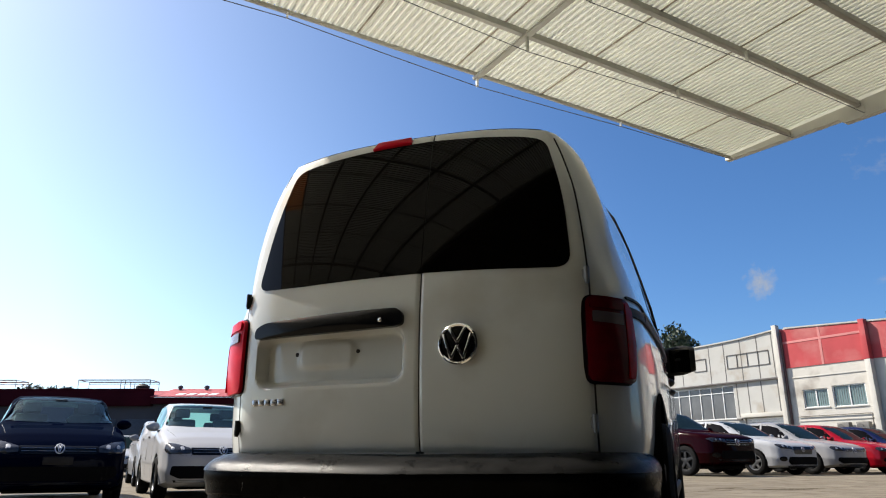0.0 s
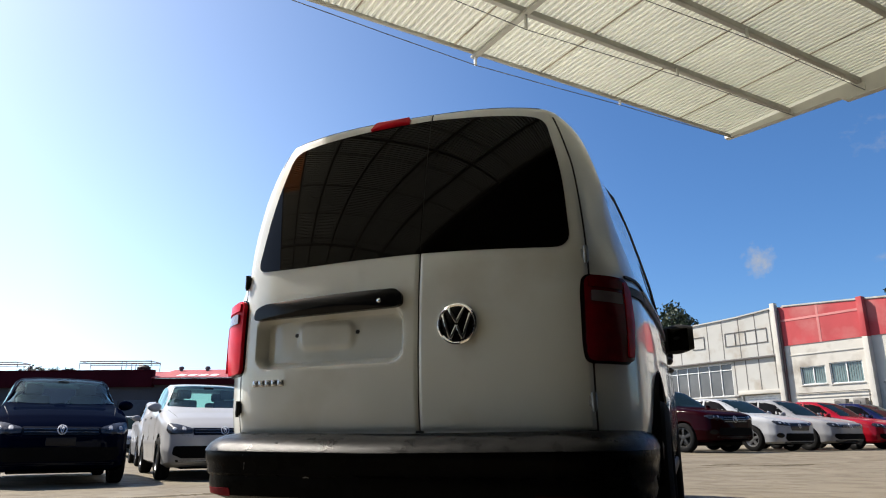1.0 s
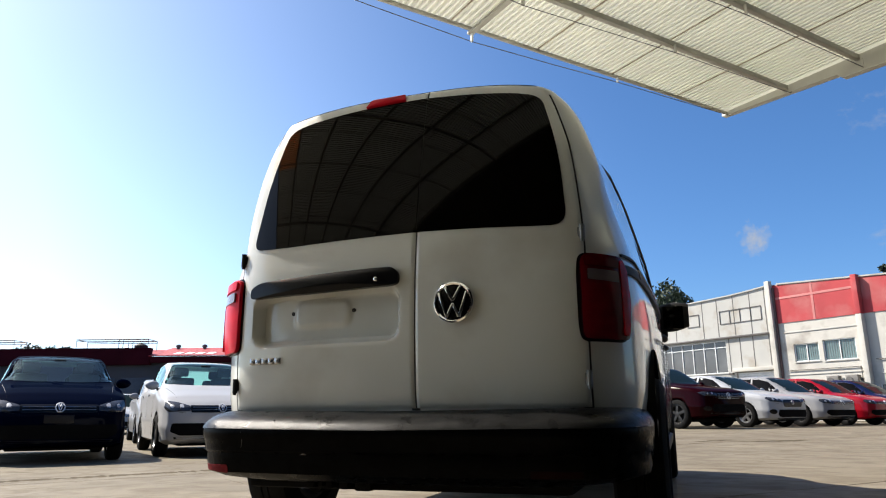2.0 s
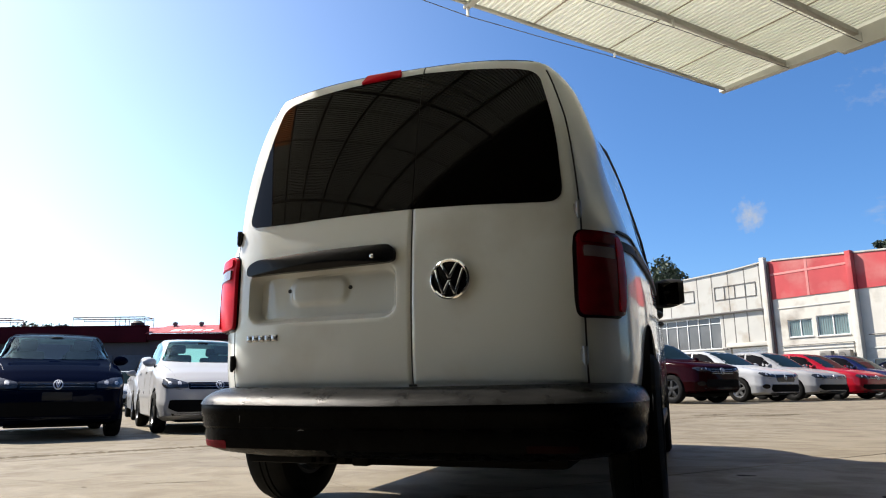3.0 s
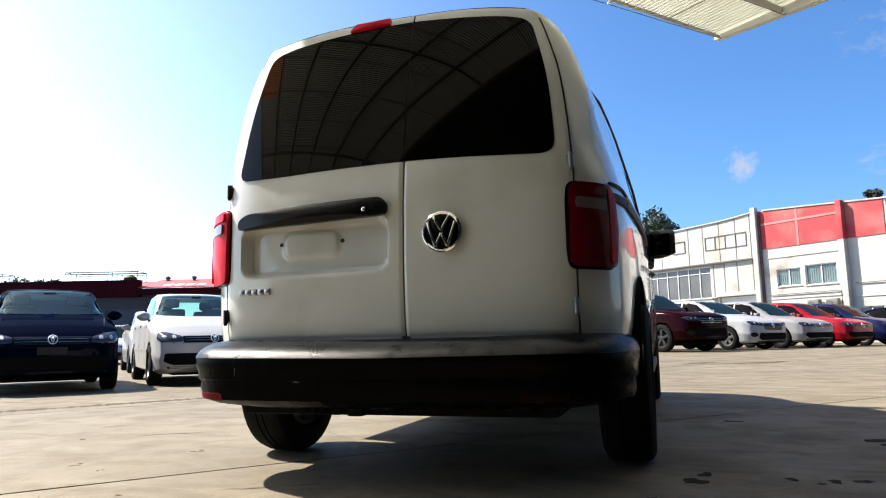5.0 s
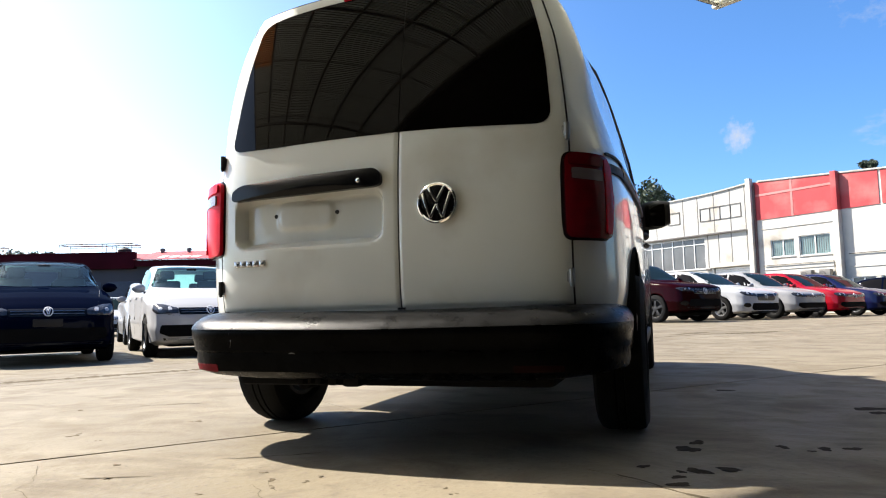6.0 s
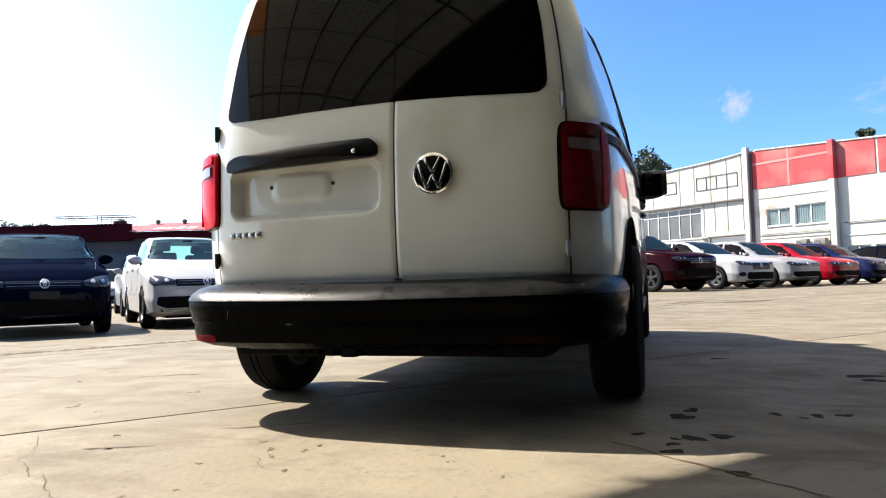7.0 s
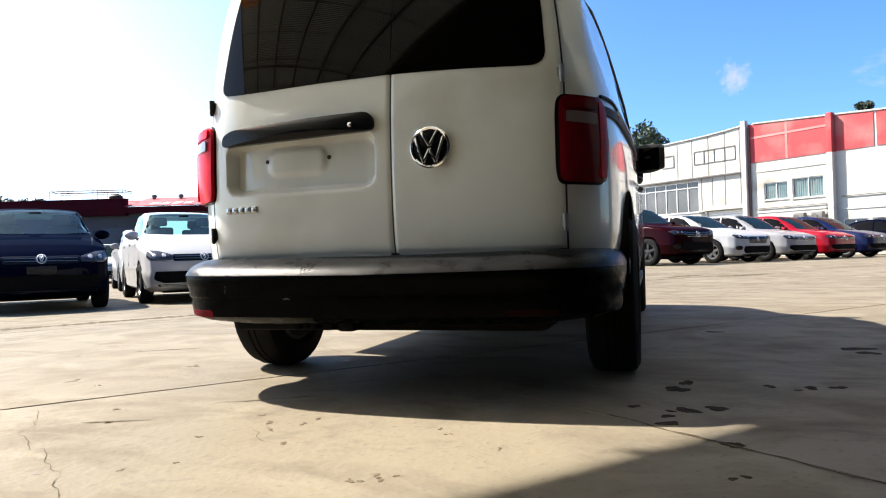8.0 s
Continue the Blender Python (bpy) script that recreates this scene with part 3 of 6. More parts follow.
def make_wheel(radius, width, rim_r, parent, rim_mat, spokes=5):
    """A wheel about the x axis, outer face towards +x: tyre, rim with spokes, hub."""
    h = width / 2
    tyre = part("tyre", lathe([(-h * 0.8, rim_r), (-h, rim_r + 0.02), (-h, radius - 0.035), (-h * 0.86, radius - 0.01), (-h * 0.6, radius), (-h * 0.2, radius), (-h * 0.18, radius - 0.006),
                               (-h * 0.12, radius - 0.006), (-h * 0.1, radius), (h * 0.1, radius), (h * 0.12, radius - 0.006), (h * 0.18, radius - 0.006), (h * 0.2, radius),
                               (h * 0.6, radius), (h * 0.86, radius - 0.01), (h, radius - 0.035), (h, rim_r + 0.02), (h * 0.8, rim_r)], seg=40), TYRE, parent)
    bm = lathe([(-h * 0.8, rim_r - 0.015), (-h * 0.8, rim_r + 0.003), (h * 0.82, rim_r + 0.003), (h * 0.84, rim_r - 0.012), (h * 0.6, rim_r - 0.03), (-h * 0.2, rim_r - 0.04)], seg=36)
    for k in range(spokes):
        rot = Matrix.Rotation(2 * math.pi * k / spokes, 4, "X")
        add_box(bm, (h * 0.35, -0.035, 0.03), (h * 0.7, 0.035, rim_r - 0.015), 0.006, rot)
    add_hub = lathe([(h * 0.2, 0.001), (h * 0.2, 0.07), (h * 0.7, 0.065), (h * 0.76, 0.045), (h * 0.76, 0.001)], seg=18)
    me = bpy.data.meshes.new("hub")
    add_hub.to_mesh(me)
    add_hub.free()
    bm.from_mesh(me)
    bpy.data.meshes.remove(me)
    part("rim", bm, rim_mat, parent)
    part("brake_disc", lathe([(-h * 0.3, 0.02), (-h * 0.3, rim_r * 0.75), (-h * 0.2, rim_r * 0.75), (-h * 0.2, 0.02)], seg=24), MATT_BLACK, parent)
    return tyre


def fit_wheels(body_parent, half, radius, width, rim_r, axles, rim_mat, spokes=5):
    for y in axles:
        for s in (1, -1):
            w = new("wheel")
            w.parent = body_parent
            make_wheel(radius, width, rim_r, w, rim_mat, spokes)
            w.matrix_basis = pose(s * (half - width / 2), y, radius, 0, 0, 0 if s > 0 else 180)


def strip_along(pts, w, h):
    """A slim strip of box section along points, lying on a side: w across in z, h out in x."""
    bm = bmesh.new()
    rings = [[bm.verts.new(Vector(p) + Vector(d)) for d in ((-h, 0, -w), (h, 0, -w * 0.7), (h, 0, w * 0.7), (-h, 0, w))] for p in pts]
    for a, b in zip(rings, rings[1:]):
        for k in range(4):
            bm.faces.new((a[k], a[(k + 1) % 4], b[(k + 1) % 4], b[k]))
    bm.faces.new(rings[0][::-1])
    bm.faces.new(rings[-1])
    return bm


def van_bumper(step=False):
    """The unpainted rear bumper, wrapping round to the wheel arches, or the lightened step along its top."""
    rings = []
    prof = [(0.502, 0.035), (0.499, -0.05), (0.493, -0.10), (0.482, -0.142), (0.468, -0.172), (0.452, -0.191), (0.436, -0.199), (0.420, -0.197), (0.405, -0.186), (0.374, -0.182), (0.365, -0.169), (0.335, -0.168), (0.30, -0.156), (0.278, -0.11), (0.262, 0.0), (0.258, 0.05)]
    if step:
        prof = [(z + 0.0025, o - 0.0025) for z, o in ((0.502, 0.03), (0.499, -0.05), (0.493, -0.10), (0.482, -0.142), (0.468, -0.172), (0.452, -0.191), (0.440, -0.1985))] + [(0.436, -0.17), (0.48, 0.03)]
    n = 36
    for i in range(-n, n + 1):
        t = i / n
        q = abs(t)
        ring = []
        for z, out in prof:
            # plan: a gentle bow, then a round corner, then along the flank
            rear_w, side_len = 0.555, 0.26
            total = rear_w + 0.34 + side_len
            s = q * total
            if s < rear_w:
                x, y, nx, ny = s, 0.035 * (s / rear_w) ** 2, 0.12 * s, -1.0
            elif s < rear_w + 0.34:
                a = (s - rear_w) / 0.34 * math.pi / 2
                x, y = rear_w + 0.222 * math.sin(a), 0.035 + 0.25 * (1 - math.cos(a))
                nx, ny = math.sin(a), -math.cos(a)
            else:
                x, y, nx, ny = rear_w + 0.222 + 0.015 * (s - rear_w - 0.34) / side_len, 0.285 + (s - rear_w - 0.34), 1.0, 0.0
            l = math.hypot(nx, ny)
            nx, ny = nx / l, ny / l
            keep = 1 - 0.68 * max(0.0, nx) ** 1.6
            o = -out * keep
            lift = 0.15 * smooth(0.70, 0.92, q) * (1 if z < 0.35 else 0) * (0.5 if z > 0.3 else 1)
            ring.append(Vector((0.012 + (1 if t >= 0 else -1) * (x + nx * o), y + ny * o, z + lift + (0.012 * q if z > 0.42 else 0.02 * smooth(0.4, 0.75, q) if z < 0.3 else 0))))
        rings.append(ring)
    return loft(rings, closed=True, cap=True)


def arch(s, y, r):
    """The half-round liner over a wheel, closed towards the middle of the van."""
    bm = bmesh.new()
    n = 24
    a = [math.pi * k / n for k in range(n + 1)]
    inner = [bm.verts.new((s * 0.60, y + r * math.cos(t), 0.33 + r * math.sin(t))) for t in a]
    outer = [bm.verts.new((s * 0.862, y + r * math.cos(t), 0.33 + r * math.sin(t))) for t in a]
    bm.faces.new(inner)
    for k in range(n):
        bm.faces.new((inner[k], inner[k + 1], outer[k + 1], outer[k]))
    return bm


def build_van():
    van = thing("delivery_van", "white delivery van with tinted rear doors and black bumper", "van")
    body = part("body", van_body(), VAN_WHITE, van, "white painted panel body")
    R = 0.345
    wells = []
    for y in (0.74, 3.70):
        for s in (1, -1):
            wells.append(lathe([(s * 0.60, 0.001), (s * 0.60, R + 0.075), (s * 1.05, R + 0.075), (s * 1.05, 0.001)], seg=40, centre=(0, y - 0.03, 0.33)))
    wells.append(box((-0.615, -0.2, 0.725), (0.055, 0.08, 0.965), 0.01))
    wells.append(box((-1.0, -0.3, 0.2), (1.0, 0.45, 0.40)))
    carve(body, wells)
    sharpen(body, 40)
    # dark backing that shows in the gaps round the doors
    zs = [0.505 + 0.03 * i for i in range(42)]
    zs = [z for z in zs if z < 1.66] + [1.665]
    bm = bmesh.new()
    grid = []
    for z in zs:
        e = min(edge_x(z) + 0.006, 0.68)
        grid.append([bm.verts.new((x, van_skin(x, z) + 0.0015, z)) for x in (-e, -e + 0.03, 0.07, 0.10, e - 0.03, e)])
    for a, b in zip(grid, grid[1:]):
        for i in range(len(a) - 1):
            if i % 2 == 0:
                bm.faces.new((a[i], a[i + 1], b[i + 1], b[i]))
    rows = []
    for k in range(41):
        x = -0.52 + 0.026 * k
        rows.append([bm.verts.new((x, van_skin(x, top_z(x) + q) + 0.0015, top_z(x) + q)) for q in (-0.06, 0.004)])
    for p, q in zip(rows, rows[1:]):
        bm.faces.new((p[0], q[0], q[1], p[1]))
    strip = [[bm.verts.new((x, van_skin(x, z) - 0.001, z)) for x in (0.0835, 0.0895)] for z in (1.66, 1.69, 1.72, 1.74, 1.756)]
    for p, q in zip(strip, strip[1:]):
        bm.faces.new((p[0], p[1], q[1], q[0]))
    part("door_gap", bm, SEAM, van, "black rubber door seal")
    left = rear_door("rear_door", 0.0845, -1, van, "wide white rear door with plate recess")
    right = rear_door("rear_door", 0.0885, 1, van, "narrow white rear door")
    # glass, one pane on each door, meeting at the gap
    pane = dense(rounded([(-0.618, 1.127), (-0.45, 1.123), (-0.2, 1.130), (0.0846, 1.134), (0.0846, 1.716), (-0.1, 1.713), (-0.28, 1.702), (-0.43, 1.683), (-0.528, 1.658), (-0.585, 1.42)], [0.045, 0.2, 0.2, 0.002, 0.002, 0.2, 0.2, 0.1, 0.06, 0.3]), 0.03)
    polish(part("window", patch(on_rear, pane, 0.003, 0.004, 14), TINT, left, "dark tinted glass"))
    pane = dense(rounded([(0.0884, 1.134), (0.3, 1.131), (0.50, 1.123), (0.624, 1.122), (0.60, 1.42), (0.540, 1.655), (0.45, 1.682), (0.30, 1.702), (0.0884, 1.716)], [0.002, 0.2, 0.2, 0.06, 0.3, 0.07, 0.1, 0.2, 0.002]), 0.03)
    polish(part("window", patch(on_rear, pane, 0.003, 0.004, 14), TINT, right, "dark tinted glass"))
    # grip above the plate recess
    grip = dense(rounded([(-0.592, 0.925), (-0.3, 0.930), (0.0, 0.938), (0.030, 0.945), (0.030, 0.985), (0.005, 1.005), (-0.1, 1.004), (-0.3, 0.998), (-0.55, 0.985), (-0.592, 0.965)], [0.02, 0.2, 0.1, 0.02, 0.03, 0.03, 0.1, 0.2, 0.03, 0.02]), 0.02)
    g = part("grip", patch(on_rear, grip, 0.020, 0.002, 5, 0.010), GLOSS_BLACK, left, "black plastic grip strip")
    part("lock", lathe([(0, 0.001), (0, 0.008), (-0.004, 0.008), (-0.006, 0.005), (-0.006, 0.001)], "y", 16), CHROME, left).matrix_basis = pose(-0.050, van_skin(-0.05, 0.965) - 0.034, 0.962)
    for x in (-0.435, -0.174):
        part("plate_hole", lathe([(0, 0.001), (0, 0.008), (0.004, 0.008), (0.004, 0.001)], "y", 12), SEAM, left).matrix_basis = pose(x, van_skin(x, 0.869) + recess(x, 0.869) - 0.0065, 0.869)
    # name of the model as plain blocks
    x = -0.592
    for w in (0.025, 0.027, 0.026, 0.026, 0.026):
        bm = box((x, -0.010, 0.676), (x + w, 0.0, 0.701), 0.004)
        part("lettering_block", bm, SILVER_BAR, left).matrix_basis = pose(0, van_skin(x, 0.69) - 0.0025, 0)
        x += w + 0.0035
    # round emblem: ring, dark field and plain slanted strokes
    ex, ez = 0.233, 0.866
    em = new("emblem")
    em.parent = right
    em["label"] = "round chrome emblem on black"
    em.matrix_basis = pose(ex, van_skin(ex, ez) - 0.006, ez)
    part("field", lathe([(0.004, 0.001), (0.004, 0.066), (-0.006, 0.066), (-0.010, 0.045), (-0.012, 0.001)], "y", 40), GLOSS_BLACK, em)
    part("ring", lathe([(0.002, 0.060), (-0.012, 0.061), (-0.016, 0.066), (-0.012, 0.071), (0.004, 0.073)], "y", 48), CHROME, em)
    bm = bmesh.new()
    for x0, z0, x1, z1 in ((-0.050, 0.034, -0.022, -0.052), (-0.022, -0.052, 0.0, -0.006), (0.0, -0.006, 0.022, -0.052), (0.022, -0.052, 0.050, 0.034), (-0.028, 0.053, 0.0, 0.004), (0.0, 0.004, 0.028, 0.053)):
        d = Vector((x1 - x0, 0, z1 - z0))
        m = Matrix.Translation(((x0 + x1) / 2, -0.013, (z0 + z1) / 2)) @ Matrix.Rotation(math.atan2(d.x, d.z), 4, "Y")
        add_box(bm, (-0.0055, -0.004, -d.length / 2), (0.0055, 0.004, d.length / 2), 0.002, m)
    part("strokes", bm, CHROME, em)
    # hinges
    for s in (-1, 1):
        for z in (0.602, 1.096):
            h = new("hinge")
            h.parent = left if s < 0 else right
            h.matrix_basis = pose(s * 0.668, van_skin(0.67, z) - 0.002, z)
            part("knuckle", lathe([(-0.026, 0.001), (-0.026, 0.010), (0.026, 0.010), (0.026, 0.001)], "z", 14, (s * 0.004, -0.010, 0)), MATT_BLACK if s < 0 else STEEL, h)
            part("leaf", box((-s * 0.006 - 0.007, -0.010, -0.018), (-s * 0.006 + 0.007, 0.012, 0.018), 0.003), MATT_BLACK if s < 0 else STEEL, h)
            part("pin", lathe([(-0.034, 0.001), (-0.034, 0.006), (-0.026, 0.007), (-0.026, 0.001)], "z", 10, (s * 0.004, -0.012, 0)), MATT_BLACK if s < 0 else STEEL, h)
    # high brake lamp along the top of the wide door
    lamp = dense(rounded([(-0.178, 1.708), (-0.006, 1.717), (-0.008, 1.745), (-0.156, 1.743)], 0.006), 0.015)
    part("brake_lamp", patch(on_rear, lamp, 0.012, 0.01, 4, 0.006), RED_LENS, left, "red high brake lamp")
    # body plates

    def corner(s):
        """Plates that wrap round a rear corner: a runs along the plan of the body, b is the height."""
        def project(a, b):
            half = van_outline(b)
            d = 0.0
            for (x0, y0), (x1, y1) in zip(half, half[1:]):
                l = math.hypot(x1 - x0, y1 - y0)
                if d + l >= a:
                    f = (a - d) / l
                    return Vector((s * (x0 + (x1 - x0) * f), y0 + (y1 - y0) * f, b)), Vector((s * (y1 - y0), -(x1 - x0), 0)).normalized()
                d += l
            return Vector((s * half[-1][0], half[-1][1], b)), Vector((s, 0, 0))
        return project

    for s in (1, -1):
        pr = corner(s)
        lamp = new("tail_lamp")
        lamp.parent = van
        lamp["label"] = "tall red tail lamp with clear band"
        out = dense(rounded([(0.655, 0.722), (0.838, 0.722), (0.850, 0.86), (0.842, 0.985), (0.815, 1.022), (0.655, 1.022), (0.648, 0.96), (0.648, 0.78)], [0.035, 0.03, 0.05, 0.05, 0.03, 0.035, 0.02, 0.02]), 0.025)
        part("housing", patch(pr, out, 0.010, 0.02, 8, 0.008), GLOSS_BLACK, lamp)
        ins = dense(rounded([(0.660, 0.729), (0.835, 0.728), (0.847, 0.86), (0.839, 0.982), (0.812, 1.016), (0.660, 1.016)], [0.03, 0.03, 0.05, 0.05, 0.03, 0.03]), 0.025)
        # left lenses take the sunlit red, right ones the shaded copies
        part("lens", patch(pr, ins, 0.026, 0.022, 8, 0.009), RED_SHADED if s > 0 else RED_LENS, lamp, "deep red lens")
        band = dense(rounded([(0.680, 0.925), (0.785, 0.920), (0.785, 0.958), (0.680, 0.963)], 0.006), 0.02)
        part("reversing_lens", patch(pr, band, 0.037, 0.004, 3), SMOKE_LENS, lamp, "clear reversing lens")
        for o, m in (([(0.672, 0.974), (0.79, 0.970), (0.792, 1.004), (0.672, 1.008)], RED_SHADED), ([(0.800, 0.742), (0.822, 0.742), (0.836, 0.86), (0.826, 0.968), (0.812, 1.000), (0.796, 1.000)], RED_MID)):
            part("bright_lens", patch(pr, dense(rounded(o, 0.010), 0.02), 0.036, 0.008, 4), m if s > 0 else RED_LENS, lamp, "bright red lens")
    # bumper with its reflectors
    bp = part("rear_bumper", van_bumper(), BUMPER, van, "scuffed black plastic bumper")
    part("bumper_step", van_bumper(True), BUMPER_SUNLIT, bp, "grey bumper step with scratches, lightened for the sun on its top")
    pb = caster(bp, (0, 1, 0), lambda a, b: Vector((a, -1.0, b)))
    for s in (1, -1):
        o = dense(rounded([(s * 0.50, 0.300), (s * 0.655, 0.304), (s * 0.655, 0.322), (s * 0.50, 0.324)] if s > 0 else [(-0.575, 0.298), (-0.745, 0.304), (-0.745, 0.322), (-0.575, 0.326)], 0.008), 0.02)
        # sun and shade on the reflectors come from these two reds
        part("reflector", patch(pb, o, 0.002, 0.006, 3), REFLECTOR_SHADED if s > 0 else REFLECTOR_SUNLIT, bp, "red reflector strip")
    for pts in (((-0.50, 0.435), (-0.497, 0.41), (-0.505, 0.385), (-0.50, 0.365)), ((-0.27, 0.362), (-0.255, 0.367), (-0.245, 0.362))):
        o = [(x, z) for x, z in pts] + [(x + 0.001, z + 0.0014) for x, z in pts[::-1]]
        part("scratch", patch(pb, o, 0.0006, 0.001, 1), SCUFF, bp, "pale scratch in the plastic")
    # flanks: black sliding rail, door gaps, roof mouldings, windows of the cab
    for s in (1, -1):
        zr = 0.985
        part("slide_rail", strip_along([(s * flank_x(y, zr), y, zr) for y in (0.36, 0.5, 0.7, 0.9, 1.1, 1.3, 1.5)], 0.016, 0.010), MATT_BLACK, van, "black sliding door rail")
        part("belt_crease", strip_along([(s * flank_x(y, 1.034), y, 1.034) for y in (0.36, 0.5, 0.7, 0.9, 1.1, 1.3, 1.5)], 0.006, 0.008), GLOSS_BLACK, van)
        pr = corner(s)
        for z0, z1, name in ((0.968, 1.000, "rail_end"), (1.029, 1.039, "crease_end")):
            part(name, patch(pr, dense(rounded([(0.850, z0), (1.12, z0), (1.12, z1), (0.850, z1)], 0.006), 0.03), 0.008, 0.008, 2), MATT_BLACK, van, "black rail end")
        side = caster(body, (-s, 0, 0), lambda a, b, s=s: Vector((s * 2.0, a, b)))
        win = dense(rounded([(2.54, 1.10), (3.37, 1.08), (3.62, 1.12), (3.10, 1.63), (2.62, 1.66)], [0.04, 0.04, 0.05, 0.08, 0.06]), 0.05)
        edge = [(0.676, 0.80, 1.612), (0.701, 1.05, 1.632), (0.723, 1.249, 1.602), (0.743, 1.55, 1.578), (0.757, 2.146, 1.585), (0.790, 2.645, 1.502), (0.812, 3.106, 1.397), (0.853, 3.44, 1.20)]
        part("roof_seal", add_tube(bmesh.new(), [(s * x, y, z) for x, y, z in edge], 0.008, 8), MATT_BLACK, van, "black rubber seal along the roof edge")
        part("cab_window", patch(side, win, 0.003, 0.006, 8), CAB_GLASS, van, "dark cab side glass")
        for y, z0, z1 in ((1.50, 0.42, 1.64), (2.46, 0.42, 1.66), (3.34, 0.74, 1.06)):
            part("door_gap", patch(side, dense([(y - 0.003, z0), (y + 0.003, z0), (y + 0.003, z1), (y - 0.003, z1)], 0.08), 0.0015, 0.004, 1), SEAM, van)
        part("sill_trim", strip_along([(s * 0.868, y, 0.33) for y in (1.14, 2.0, 3.3)], 0.03, 0.008), MATT_BLACK, van, "black sill trim")
        for y, z, r in ((2.62, 0.985, 0.045), (2.66, 0.925, 0.032)):
            bm = bmesh.new()
            bmesh.ops.create_uvsphere(bm, u_segments=12, v_segments=8, radius=1.0)
            for v_ in bm.verts:
                v_.co = Vector((s * 0.868 + v_.co.x * 0.035, y + v_.co.y * 0.09, z + v_.co.z * r * 0.6))
            part("door_handle", bm, MATT_BLACK, van, "black door handle")
        mir = new("door_mirror")
        mir.parent = van
        rings = []
        for i in range(11):
            f = i / 10
            cx, w = 0.835 + 0.225 * f, 0.55 + 0.45 * math.sin(math.pi * (0.22 + 0.62 * f))
            ring = []
            for j in range(16):
                a = 2 * math.pi * j / 16
                ca, sa = math.cos(a), math.sin(a)
                ring.append(Vector((s * cx, 3.30 + 0.075 * w * (abs(ca) ** 0.7) * (1 if ca > 0 else -1), 1.208 + 0.020 * f + 0.112 * w * (abs(sa) ** 0.7) * (1 if sa > 0 else -1))))
            rings.append(ring)
        part("shell", loft(rings), MATT_BLACK, mir, "black mirror shell")
        part("foot", box((0.83 if s > 0 else -0.90, 3.29, 1.07), (0.90 if s > 0 else -0.83, 3.36, 1.13), 0.015), MATT_BLACK, mir)
        lo, hi = (0.875, 1.02) if s > 0 else (-1.02, -0.875)
        part("glass", box((lo, 3.226, 1.12), (hi, 3.232, 1.29), 0.002), TINT, mir, "dark mirror glass")
    front = caster(body, (0, -1, 0), lambda a, b: Vector((a, 6.0, b)))
    part("windscreen", patch(front, dense(rounded([(-0.70, 1.13), (0.70, 1.13), (0.60, 1.66), (0.4, 1.70), (-0.4, 1.70), (-0.60, 1.66)], 0.06), 0.06), 0.004, 0.006, 8), TINT, van, "dark windscreen")
    part("front_bumper", patch(front, dense(rounded([(-0.74, 0.30), (0.74, 0.30), (0.76, 0.5), (-0.76, 0.5)], 0.05), 0.06), 0.02, 0.02, 4, 0.02), BUMPER, van)
    part("grille", patch(front, dense(rounded([(-0.45, 0.66), (0.45, 0.66), (0.47, 0.76), (-0.47, 0.76)], 0.03), 0.06), 0.006, 0.01, 3), GLOSS_BLACK, van)
    for s in (1, -1):
        part("headlamp", patch(front, dense(rounded([(s * 0.50, 0.66), (s * 0.78, 0.68), (s * 0.78, 0.82), (s * 0.52, 0.79)], 0.04), 0.04), 0.006, 0.01, 3), CLEAR_LENS, van)
    for y in (0.71, 3.67):
        for s in (1, -1):
            part("wheel_liner", arch(s, y, R + 0.070), UNDER, van, "black wheel arch liner")
    fit_wheels(van, 0.885, 0.318, 0.20, 0.20, (0.74, 3.70), RIM_DARK, 6)
    # what hangs under the floor
    part("underbody", box((-0.60, 0.05, 0.235), (0.60, 4.3, 0.30), 0.02), UNDER, van)
    part("rear_axle", add_tube(bmesh.new(), [(-0.72, 0.74, 0.30), (0.72, 0.74, 0.30)], 0.04, 12), UNDER, van)
    part("exhaust", add_tube(bmesh.new(), [(-0.35, 0.10, 0.245), (-0.35, 0.5, 0.245), (-0.2, 1.2, 0.24), (-0.1, 3.4, 0.24)], 0.03, 12), UNDER, van)
    for x, w, z in ((-0.315, 0.03, 0.246), (-0.27, 0.018, 0.250), (-0.24, 0.025, 0.246), (-0.19, 0.035, 0.244), (-0.13, 0.06, 0.240)):
        part("tow_bracket", box((x, -0.03, z), (x + w, 0.06, 0.275), 0.008), UNDER, van)
    return van


build_van()


# ---- parked cars ----
def paint(name, base, metal=0.0, rough=0.5, coat=0.5, spec=0.05):
    return mat(name, base, rough, metal, vary=0.03, scale=2.0, coat=coat, spec=spec, rough_vary=0.04)


NAVY = paint("navy_paint", (0.00072, 0.0018, 0.0084), coat=0.05, spec=0.0)
CAR_WHITE = paint("white_car_paint", (0.2198, 0.2198, 0.2239))
SILVER_WHITE = paint("silver_white_paint", (0.3298, 0.3387, 0.3524))
MAROON = paint("maroon_paint", (0.01008, 0.0002688, 0.001008), coat=0.13, spec=0.0)
CLEAN_WHITE = paint("clean_white_paint", (0.34, 0.34, 0.3443))
CAR_RED = paint("red_car_paint", (0.2319, 0.002168, 0.009392))
BLUE = paint("dark_blue_paint", (0.0042, 0.007, 0.0385))


